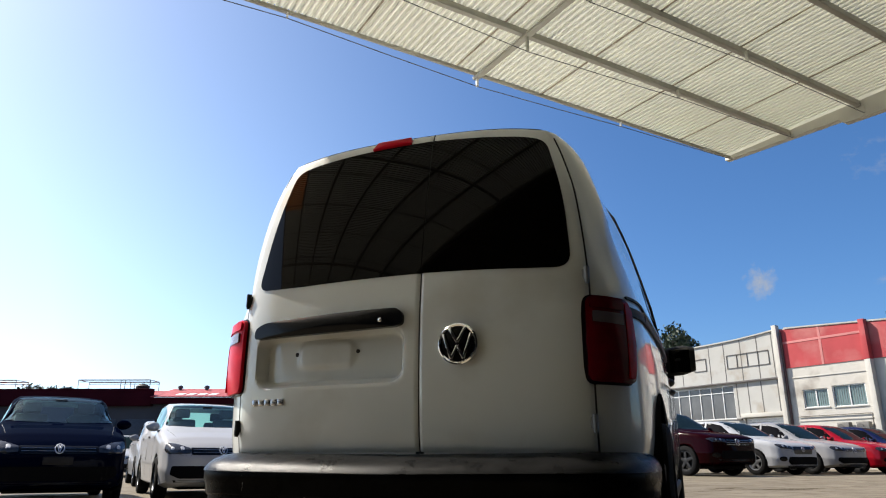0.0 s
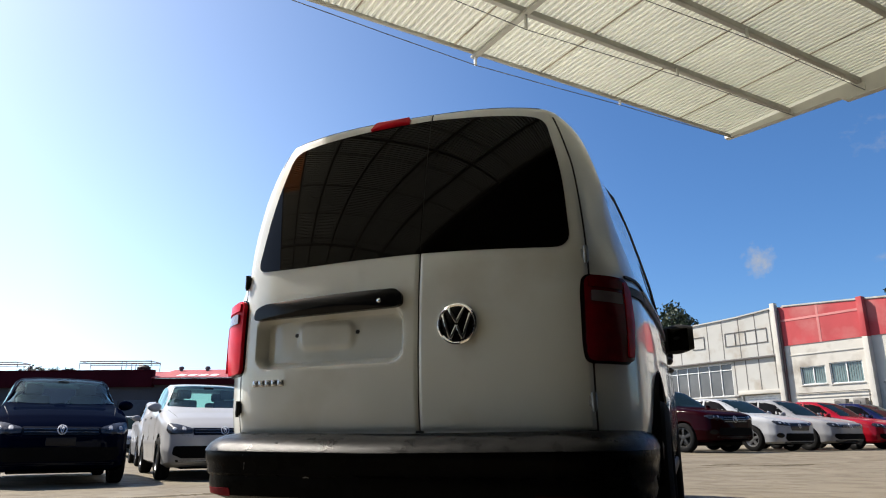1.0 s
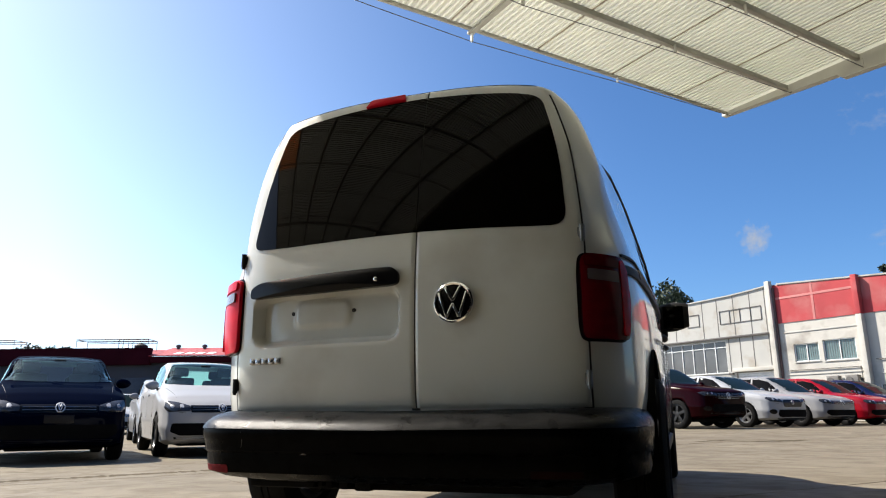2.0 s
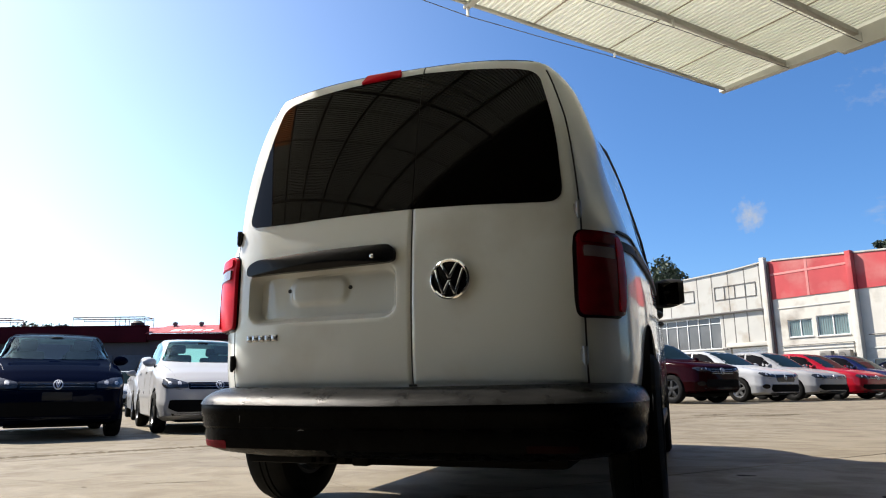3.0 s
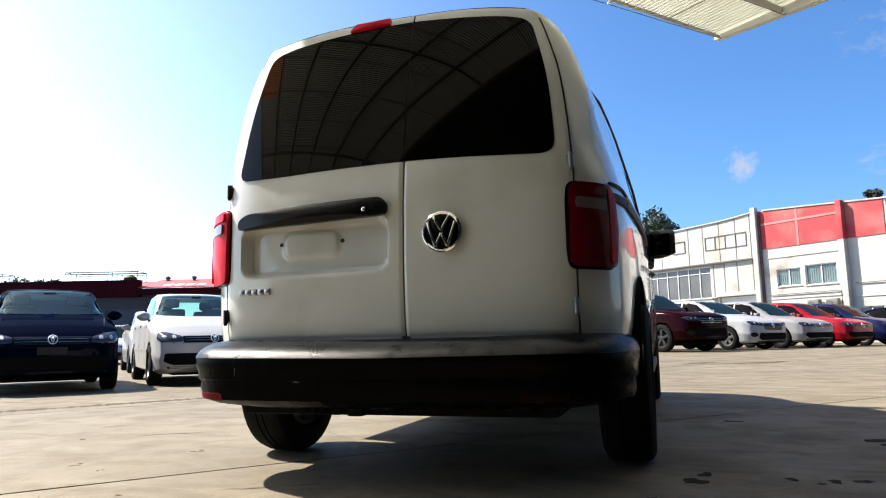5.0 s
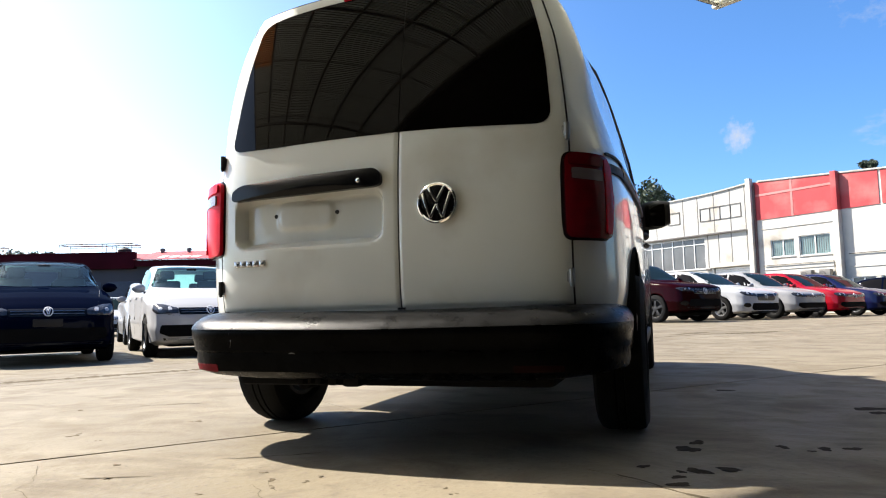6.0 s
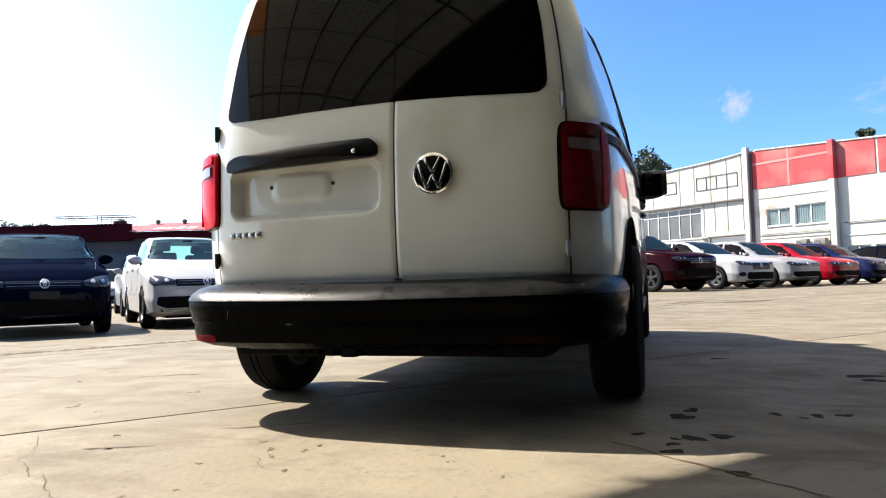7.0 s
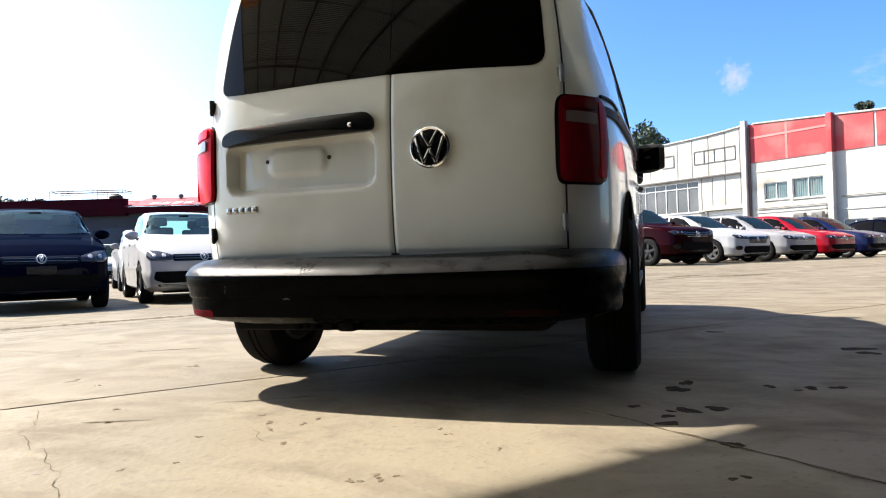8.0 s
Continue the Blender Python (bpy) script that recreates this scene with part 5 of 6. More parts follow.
for x, y, style, material, label in ((-10.40, 11.54, SALOON, CAR_WHITE, "white sedan further back in the yard"), (-17.98, 18.16, SEDAN, SILVER_WHITE, "silver sedan at the back of the yard"),
                                     (9.54, 31.69, SEDAN, MAROON, "dull red sedan close to the workshop wall"), (11.3, 29.2, SEDAN, NAVY, "dark sedan close to the workshop wall")):
    build_car(style, material, label, (x, y), HEAD - (4 if x < 0 else 0), "cars further back", RIM, 5, plate=False)


# ---- workshop facade across the yard ----
WALL_WHITE = mat("whitewashed_wall", (0.4683, 0.4493, 0.4033), 0.85, vary=0.10, scale=0.9, bump=0.4, bump_scale=14, stain=(0.26, 0.235, 0.20), stain_scale=0.9)
WALL_RED = mat("faded_red_wall", (0.36, 0.043, 0.048), 0.85, vary=0.14, scale=0.8, bump=0.4, bump_scale=14, stain=(0.40, 0.13, 0.12), stain_scale=0.6)
PINK = mat("faded_pink_paint", (0.46, 0.17, 0.16), 0.85, vary=0.15, scale=1.5)
CLAD = mat("white_cladding_panel", (0.3865, 0.3802, 0.3518), 0.6, vary=0.08, scale=0.7, stain=(0.30, 0.27, 0.22), stain_scale=1.1)
GREY_TRIM = mat("grey_trim", (0.0935, 0.08602, 0.07948), 0.6, vary=0.2, scale=2)
WHITE_TRIM = mat("white_frame", (0.68, 0.68, 0.66), 0.5, vary=0.08)
GREEN_GLASS = mat("green_window_glass", (0.13, 0.19, 0.185), 0.08, vary=0.3, scale=1.5, spec=0.6)
DARK_GLASS = mat("dusty_dark_glass", (0.10, 0.10, 0.10), 0.15, vary=0.35, scale=0.6)
BAR_IRON = mat("window_bar_iron", (0.16, 0.17, 0.17), 0.6)
DARK_OPEN = mat("dark_interior", (0.03, 0.03, 0.03), 0.9)
SHADOW_BROWN = mat("pilaster_shadow_brown", (0.10, 0.055, 0.05), 0.6, vary=0.2)
F0 = Vector((6.10, 36.91, 0.0))
FM = Matrix(((V.x, U.x, 0, F0.x), (V.y, U.y, 0, F0.y), (0, 0, 1, 0), (0, 0, 0, 1)))


def fbox(lo, hi, bevel=0.0):
    """A box in the facade's own axes: along it, into it, up."""
    return box(lo, hi, bevel, FM)


def wall_run(s0, s1, z_top, depth, holes):
    """A wall with a straight or sloping top and rectangular openings. z_top gives the height along it."""
    cuts = sorted({s0, s1} | {h[0] for h in holes} | {h[1] for h in holes})
    bm = bmesh.new()
    for a, b in zip(cuts, cuts[1:]):
        m = (a + b) / 2
        bands, z = [], -0.2
        for h in sorted((h for h in holes if h[0] < m < h[1]), key=lambda h: h[2]):
            bands.append((z, h[2], False))
            z = h[3]
        bands.append((z, None, True))
        for lo, hi, last in bands:
            if not last and hi - lo < 1e-3:
                continue
            za, zb = (z_top(a), z_top(b)) if last else (hi, hi)
            q = [bm.verts.new(FM @ Vector(p)) for p in ((a, 0, lo), (b, 0, lo), (b, 0, zb), (a, 0, za), (a, depth, lo), (b, depth, lo), (b, depth, zb), (a, depth, za))]
            for f in ((0, 1, 2, 3), (5, 4, 7, 6), (4, 0, 3, 7), (1, 5, 6, 2), (3, 2, 6, 7), (4, 5, 1, 0)):
                bm.faces.new([q[k] for k in f])
    return bm


def facade_window(parent, name, s0, s1, z0, z1, mullions, glass, bars=0, rails=(), frame_mat=WHITE_TRIM, label=""):
    """A framed window set into its opening: frame, panes and bars."""
    w = new(name)
    w.parent = parent
    w["label"] = label
    t = 0.045
    part("window_frame", fbox((s0, 0.04, z0), (s0 + t, 0.12, z1), 0.005), frame_mat, w)
    part("window_frame", fbox((s1 - t, 0.04, z0), (s1, 0.12, z1), 0.005), frame_mat, w)
    part("window_frame", fbox((s0, 0.04, z0), (s1, 0.12, z0 + t), 0.005), frame_mat, w)
    part("window_frame", fbox((s0, 0.04, z1 - t), (s1, 0.12, z1), 0.005), frame_mat, w)
    n = mullions + 1
    for k in range(n):
        a, b = s0 + (s1 - s0) * k / n, s0 + (s1 - s0) * (k + 1) / n
        part("pane", fbox((a + 0.02, 0.10, z0 + 0.02), (b - 0.02, 0.115, z1 - 0.02)), glass, w)
        if k:
            part("mullion", fbox((a - 0.024, 0.06, z0), (a + 0.024, 0.12, z1), 0.005), frame_mat, w)
    for z in rails:
        part("rail", fbox((s0, 0.065, z - 0.022), (s1, 0.12, z + 0.022), 0.005), frame_mat, w)
    for k in range(bars):
        a = s0 + (s1 - s0) * (k + 0.5) / bars
        part("bar", fbox((a - 0.006, 0.085, z0), (a + 0.006, 0.097, z1)), BAR_IRON, w)
    part("window_sill", fbox((s0 - 0.03, -0.04, z0 - 0.05), (s1 + 0.03, 0.1, z0), 0.01), CLAD, w)
    return w


def workshop():
    t = thing("workshop_building", "white workshop with faded red band, barred windows and cladding panels", "building", kind="structure")
    left_top = curve([(-16, 6.55), (-6.6, 6.80), (-2.6, 6.90), (-0.3, 7.08)])
    right_top = curve([(-0.3, 7.10), (4.2, 6.78), (6.6, 6.60), (24, 5.6)])
    left_holes = [(-12.5, -3.25, 2.70, 4.48), (-12.5, -3.4, 0.9, 2.38), (-2.76, -0.40, -0.2, 2.70)]
    right_holes = [(0.70, 1.98, 3.02, 3.90), (2.20, 3.77, 2.98, 3.98), (4.60, 5.70, 0.9, 1.80), (5.9, 7.0, 0.9, 1.80), (8.0, 9.6, 3.0, 4.0), (10.2, 11.8, 3.0, 4.0)]
    part("wall_left", wall_run(-16, -0.3, left_top, 0.3, left_holes), CLAD, t, "clad wall with patched white panels")
    part("wall_right", wall_run(-0.3, 24, right_top, 0.3, right_holes), WALL_WHITE, t, "whitewashed rendered wall")
    part("rear_block", fbox((-16, 0.32, -0.2), (24, 12, 5.4)), WALL_WHITE, t)
    part("interior", fbox((-15.5, 0.31, 0.0), (23, 0.318, 5.2)), DARK_OPEN, t)
    # red upper band, bay by bay, just proud of the wall
    for a, b in ((-0.08, 1.93), (2.05, 4.09), (4.37, 6.08), (6.20, 8.5), (8.62, 12.8), (13.0, 18.0), (18.2, 23.9)):
        bm = bmesh.new()
        q = [bm.verts.new(FM @ Vector(p)) for p in ((a, -0.03, 5.03), (b, -0.03, 5.03), (b, -0.03, right_top(b) - 0.05), (a, -0.03, right_top(a) - 0.05), (a, 0.01, 5.03), (b, 0.01, 5.03), (b, 0.01, right_top(b) - 0.05), (a, 0.01, right_top(a) - 0.05))]
        for f in ((0, 1, 2, 3), (5, 4, 7, 6), (4, 0, 3, 7), (1, 5, 6, 2), (3, 2, 6, 7), (4, 5, 1, 0)):
            bm.faces.new([q[k] for k in f])
        part("red_panel", bm, WALL_RED, t, "faded red painted band")
    part("band_line", fbox((0.0, -0.045, 6.27), (4.05, -0.032, 6.38)), PINK, t)
    part("band_line", fbox((1.93, -0.040, 5.03), (2.05, -0.002, 6.88)), PINK, t)
    # pilasters
    part("pilaster", fbox((-0.36, -0.28, -0.2), (-0.10, 0.0, 7.28), 0.015), WALL_WHITE, t)
    # a dark brown strip stands in for the pilaster's narrow shadow
    part("pilaster_shadow", fbox((-0.08, -0.12, 0.3), (0.02, -0.02, 6.9), 0.02), SHADOW_BROWN, t, "dark strip for the narrow shadow beside the pilaster")
    part("pilaster", fbox((4.10, -0.32, -0.2), (4.36, 0.0, 5.0), 0.015), WALL_WHITE, t)
    part("pilaster", fbox((4.10, -0.32, 5.004), (4.36, 0.0, 6.86), 0.015), WALL_RED, t)
    for s in (8.54, 12.9, 18.1):
        part("pilaster", fbox((s - 0.05, -0.3, -0.2), (s + 0.35, 0.0, 6.7), 0.03), WALL_WHITE, t)
    # coping along both slopes
    for f, a, b in ((left_top, -16, -0.36), (right_top, 0.20, 24)):
        bm = bmesh.new()
        n = 14
        rings = []
        for k in range(n + 1):
            s = a + (b - a) * k / n
            rings.append([bm.verts.new(FM @ Vector((s, y, f(s) + z))) for y, z in ((-0.07, -0.02), (0.37, -0.02), (0.37, 0.05), (-0.07, 0.05))])
        for p, q in zip(rings, rings[1:]):
            for k in range(4):
                bm.faces.new((p[k], p[(k + 1) % 4], q[(k + 1) % 4], q[k]))
        part("coping", bm, CLAD, t)
    # windows
    facade_window(t, "window", 0.70, 1.98, 3.02, 3.90, 1, GREEN_GLASS, 12, label="green glazed window behind iron bars")
    facade_window(t, "window", 2.20, 3.77, 2.98, 3.98, 1, GREEN_GLASS, 14, label="green glazed window behind iron bars")
    facade_window(t, "window", 4.60, 5.70, 0.9, 1.80, 1, DARK_GLASS, label="dark ground floor window")
    facade_window(t, "window", 5.9, 7.0, 0.9, 1.80, 1, DARK_GLASS, label="dark ground floor window")
    facade_window(t, "window", 8.0, 9.6, 3.0, 4.0, 1, GREEN_GLASS, 14, label="green glazed window behind iron bars")
    facade_window(t, "window", 10.2, 11.8, 3.0, 4.0, 1, GREEN_GLASS, 14, label="green glazed window behind iron bars")
    facade_window(t, "window", -12.5, -3.25, 2.70, 4.48, 11, DARK_GLASS, 0, (4.12,), label="long factory window with white mullions")
    facade_window(t, "window", -12.5, -3.4, 0.9, 2.38, 11, DARK_GLASS, label="lower factory window")
    # roller door with slats
    d = new("roller_door")
    d.parent = t
    d["label"] = "white roller door, shut"
    for k in range(26):
        part("slat", fbox((-2.74, 0.10, -0.2 + k * 0.111), (-0.42, 0.14, -0.2 + k * 0.111 + 0.104), 0.015), WHITE_TRIM, d)
    part("door_head", fbox((-2.9, -0.16, 2.72), (-0.36, 0.02, 2.92), 0.02), WALL_WHITE, t)
    # ledge and cladding joints
    part("ledge", fbox((-16, -0.14, 4.56), (-0.37, 0.0, 4.66), 0.02), GREY_TRIM, t)
    part("ledge", fbox((-3.2, -0.10, 2.60), (-2.9, 0.0, 2.70), 0.02), GREY_TRIM, t)
    for s, z0, z1 in ((-7.9, 4.68, 6.7), (-6.6, 4.68, 6.76), (-4.62, 4.68, 6.78), (-3.62, 4.68, 6.80), (-2.55, 4.68, 6.86), (-1.52, 4.68, 6.92), (-0.62, 4.68, 7.0), (-3.05, 2.75, 4.54), (-2.35, 2.95, 4.54), (-1.55, 2.95, 4.54), (-0.60, 2.95, 4.54)):
        part("panel_joint", fbox((s - 0.026, -0.006, z0), (s + 0.026, 0.004, z1)), GREY_TRIM, t)
    for z, s0, s1 in ((2.40, 0.3, 3.95), (2.28, 4.6, 8.4), (4.52, 0.25, 4.0)):
        part("string_course", fbox((s0, -0.03, z - 0.025), (s1, 0.0, z + 0.025), 0.008), CLAD, t)
    # empty sign frames
    for s0, s1, z0, z1, n in ((-3.48, -0.87, 5.37, 6.12, 4), (-5.72, -4.86, 5.42, 6.13, 1)):
        f = new("sign_frame")
        f.parent = t
        f["label"] = "empty dark sign frame"
        for lo, hi in (((s0, z0), (s1, z0 + 0.035)), ((s0, z1 - 0.035), (s1, z1)), ((s0, z0), (s0 + 0.035, z1)), ((s1 - 0.035, z0), (s1, z1))):
            part("bar", fbox((lo[0], -0.03, lo[1]), (hi[0], -0.005, hi[1])), GREY_TRIM, f)
        for k in range(1, n):
            s = s0 + (s1 - s0) * k / n
            part("bar", fbox((s - 0.017, -0.03, z0), (s + 0.017, -0.005, z1)), GREY_TRIM, f)
    return t


workshop()


UNIT_GREY = mat("grimy_unit_paint", (0.16, 0.15, 0.135), 0.6, vary=0.25, scale=4)


def air_conditioner(s, z):
    t = thing("air_conditioner", "grimy grey air conditioner unit on the workshop wall", "air conditioner", "wall units")
    part("casing", fbox((s - 0.28, -0.36, z - 0.22), (s + 0.28, -0.06, z + 0.22), 0.02), UNIT_GREY, t)
    bm = lathe([(0, 0.02), (0, 0.15), (-0.02, 0.15), (-0.02, 0.02)], "y", 20)
    bmesh.ops.transform(bm, matrix=FM @ Matrix.Translation((s - 0.1, -0.365, z)), verts=bm.verts)
    part("fan_guard", bm, GREY_TRIM, t)
    for q in (-0.3, 0.3):
        part("bracket", fbox((s + q * 0.7 - 0.02, -0.34, z - 0.26), (s + q * 0.7 + 0.02, 0.0, z - 0.22)), GREY_TRIM, t)


air_conditioner(2.65, 2.02)
air_conditioner(3.55, 2.02)


def wall_pipe(s0, z0, s1, z1):
    t = thing("wall_pipe", "thin grey pipe clipped to the workshop wall", "pipe", "wall pipes")
    part("pipe", add_tube(bmesh.new(), [FM @ Vector((s0, -0.05, z0)), FM @ Vector((s1, -0.05, z0)), FM @ Vector((s1, -0.05, z1))], 0.025, 6), GREY_TRIM, t)


wall_pipe(0.3, 2.62, 3.9, 0.3)
wall_pipe(4.6, 2.9, 7.8, 0.3)

# ---- low shed across the yard ----
SHED = Matrix.Translation((-40.65, 33.25, 0)) @ Matrix.Rotation(math.atan2(2.51, 8.33), 4, "Z")
SHED_WALL = mat("dark_shed_wall", (0.055, 0.05, 0.055), 0.8, vary=0.2, scale=0.5)
SHED_PANEL = mat("blue_grey_shutter", (0.05, 0.055, 0.07), 0.6, vary=0.15)
FASCIA = mat("dark_red_fascia", (0.0425, 0.003, 0.007), 0.8, vary=0.2, scale=0.7, spec=0.08)
SHED_ROOF = mat("red_roof_sheet", (0.32, 0.022, 0.026), 0.6, vary=0.12, scale=0.8)
RAIL_STEEL = mat("rail_steel", (0.22, 0.20, 0.17), 0.5, vary=0.1)


def far_shed():
    t = thing("low_shed", "long low shed with dark red fascia and red roof", "building", kind="structure")
    end = 8.4
    part("wall", box((-30, 0.402, -0.3), (34, 9, 4.45), 0, SHED), SHED_WALL, t)
    part("fascia", box((-30, 0, 3.95), (end, 0.4, 5.0), 0.03, SHED), FASCIA, t, "dark red fascia")
    part("fascia_cap", box((-30, -0.05, 5.004), (end, 0.45, 5.08), 0.01, SHED), FASCIA, t)
    part("fascia", box((end + 0.02, 0.0, 4.08), (34, 0.4, 4.50), 0.02, SHED), FASCIA, t, "dark red fascia")
    slope = SHED @ Matrix.Translation((0, 0, 4.54)) @ Matrix.Rotation(radians(13), 4, "X")
    bm = bmesh.new()
    for k in range(114):
        s = end + 0.01 + 0.4 * (k - 50)
        y0, y1 = (0.46, 2.6) if k < 50 else (-0.2, 3.6)
        add_box(bm, (s, y0, 0.0), (s + 0.37, y1, 0.05), 0, slope)
    part("roof_sheets", bm, SHED_ROOF, t, "sunlit red roof sheets")
    for s in (-24, -17, -10, -3, 3.2):
        part("post", box((s, 0.1, -0.3), (s + 0.25, 0.4, 3.95), 0.02, SHED), GREY_TRIM, t)
    for s in (-2.4, 0.2, 3.8, 6.4, 10.2, 13.0):
        d = part("shutter", box((s, 0.33, 0.0), (s + 2.2, 0.395, 3.1), 0.02, SHED), SHED_PANEL, t, "blue grey shutter")
    for s, w in ((9.85, 0.5), (10.6, 0.5), (11.35, 0.5), (12.1, 0.5)):
        part("skylight", box((s, 0.3, 0.054), (s + w, 1.1, 0.075), 0.004, slope), WHITE_TRIM, t, "pale skylight strip in the roof")
    for s in (9.1, 11.0, 13.3, 15.6, 18.0):
        v_ = new("roof_vent")
        v_.parent = t
        b1 = lathe([(0, 0.001), (0, 0.12), (0.22, 0.12), (0.22, 0.001)], "z", 12)
        b2 = lathe([(0.2, 0.001), (0.2, 0.2), (0.36, 0.16), (0.42, 0.001)], "z", 12)
        for b, n in ((b1, "stem"), (b2, "cap")):
            bmesh.ops.transform(b, matrix=SHED @ Matrix.Translation((s, 2.9, 5.18)), verts=b.verts)
            part(n, b, GREY_TRIM, v_)
    return t


far_shed()


def roof_frame(s0, s1, posts):
    t = thing("roof_frame", "pale steel frame standing on the shed roof", "frame", "roof frames")
    z1 = 5.74
    P = lambda s, y, z: SHED @ Vector((s, y, z))
    for y in (0.8, 2.2):
        for drop, r in ((0.0, 0.045), (0.13, 0.025)):
            part("top_rail", add_tube(bmesh.new(), [P(s0, y, z1 - drop), P(s1, y, z1 - drop)], r, 6), RAIL_STEEL, t)
        for s in (s0, *posts, s1):
            part("post", add_tube(bmesh.new(), [P(s, y, 4.56 + 0.231 * y), P(s, y, z1)], 0.022, 6), RAIL_STEEL, t)
    for s in (s0, s1):
        part("cross_rail", add_tube(bmesh.new(), [P(s, 0.8, z1), P(s, 2.2, z1)], 0.025, 6), RAIL_STEEL, t)


roof_frame(2.83, 7.84, (5.8, 6.1))
roof_frame(-6.0, -1.55, ())


def tank(s):
    t = thing("water_tank", "small dark water tank on the shed roof", "tank", "roof tanks")
    b = lathe([(-0.1, 0.001), (-0.1, 0.42), (0.05, 0.45), (0.4, 0.45), (0.52, 0.3), (0.56, 0.1), (0.56, 0.001)], "z", 18)
    bmesh.ops.transform(b, matrix=SHED @ Matrix.Translation((s, 2.0, 5.02)), verts=b.verts)
    part("shell", b, MATT_BLACK, t)
    b = lathe([(0.54, 0.001), (0.54, 0.14), (0.60, 0.12), (0.60, 0.001)], "z", 12)
    bmesh.ops.transform(b, matrix=SHED @ Matrix.Translation((s, 2.0, 5.02)), verts=b.verts)
    part("lid", b, MATT_BLACK, t)


tank(6.8)

# ---- trees behind the roofs ----
LEAF = mat("leaf_green", (0.015, 0.031, 0.011), 0.7, vary=0.4, scale=0.8)
LEAF_DIM = mat("leaf_dark_green", (0.0143, 0.02475, 0.0121), 0.7, vary=0.4, scale=0.8)
BARK = mat("bark", (0.09, 0.07, 0.05), 0.9, vary=0.3)


def tree(x, y, height, spread, seed, label, leaf=LEAF, count=2600):
    r = random.Random(seed)
    t = thing("tree", label, "tree", "trees behind the roofs")
    top = height - spread * 0.7
    bm = add_tube(bmesh.new(), [(0, 0, -0.1), (0.1, 0.05, top * 0.5), (0.0, 0.1, top)], 0.22, 10)
    for v_ in bm.verts:
        f = 1 - 0.6 * v_.co.z / top
        v_.co.x, v_.co.y = v_.co.x * f, v_.co.y * f
    lobes = []
    for k in range(11):
        a, e = r.uniform(0, 6.283), r.uniform(-0.35, 1.0)
        d = Vector((math.cos(a) * math.cos(e), math.sin(a) * math.cos(e), math.sin(e) * 0.8)) * spread * r.uniform(0.45, 0.75)
        c = Vector((0, 0, top)) + d
        lobes.append((c, spread * r.uniform(0.28, 0.46)))
        add_tube(bm, [(0, 0.05, top * r.uniform(0.6, 0.95)), c * 0.5 + Vector((0, 0, top * 0.45)), c], 0.05, 6)
    part("trunk", bm, BARK, t)
    bm = bmesh.new()
    for k in range(count):
        c, rad = r.choice(lobes)
        p = Vector((r.gauss(0, 1), r.gauss(0, 1), r.gauss(0, 1))).normalized() * rad * r.uniform(0.55, 1.12) + c
        n = Vector((r.gauss(0, 1), r.gauss(0, 1), r.gauss(0, 1) + 0.5)).normalized()
        s = n.orthogonal().normalized()
        w = n.cross(s)
        l = r.uniform(0.10, 0.24)
        q = [bm.verts.new(p + s * l * i + w * l * j * 0.6 + n * l * 0.15 * (1 if i else -1)) for i, j in ((-1, 0), (0, -0.8), (1, 0), (0, 0.8))]
        bm.faces.new(q)
    part("crown", bm, leaf, t, recalc=False)
    t.matrix_world = pose(x, y, 0, 0, 0, r.uniform(0, 360))


tree(0.45, 52.5, 9.9, 2.4, 3, "dark green tree behind the workshop roof")
tree(-2.6, 54.5, 9.2, 2.4, 5, "dark green tree behind the workshop roof")
tree(15.9, 53.5, 10.9, 0.5, 7, "small dark treetop behind the workshop roof", LEAF_DIM, 1500)
for k, (x, y, h) in enumerate(((-55.9, 46.6, 7.0), (-54.2, 48.1, 7.1))):
    tree(x, y, h, 1.6, 20 + k, "dull green tree behind the low shed", LEAF_DIM, 900)


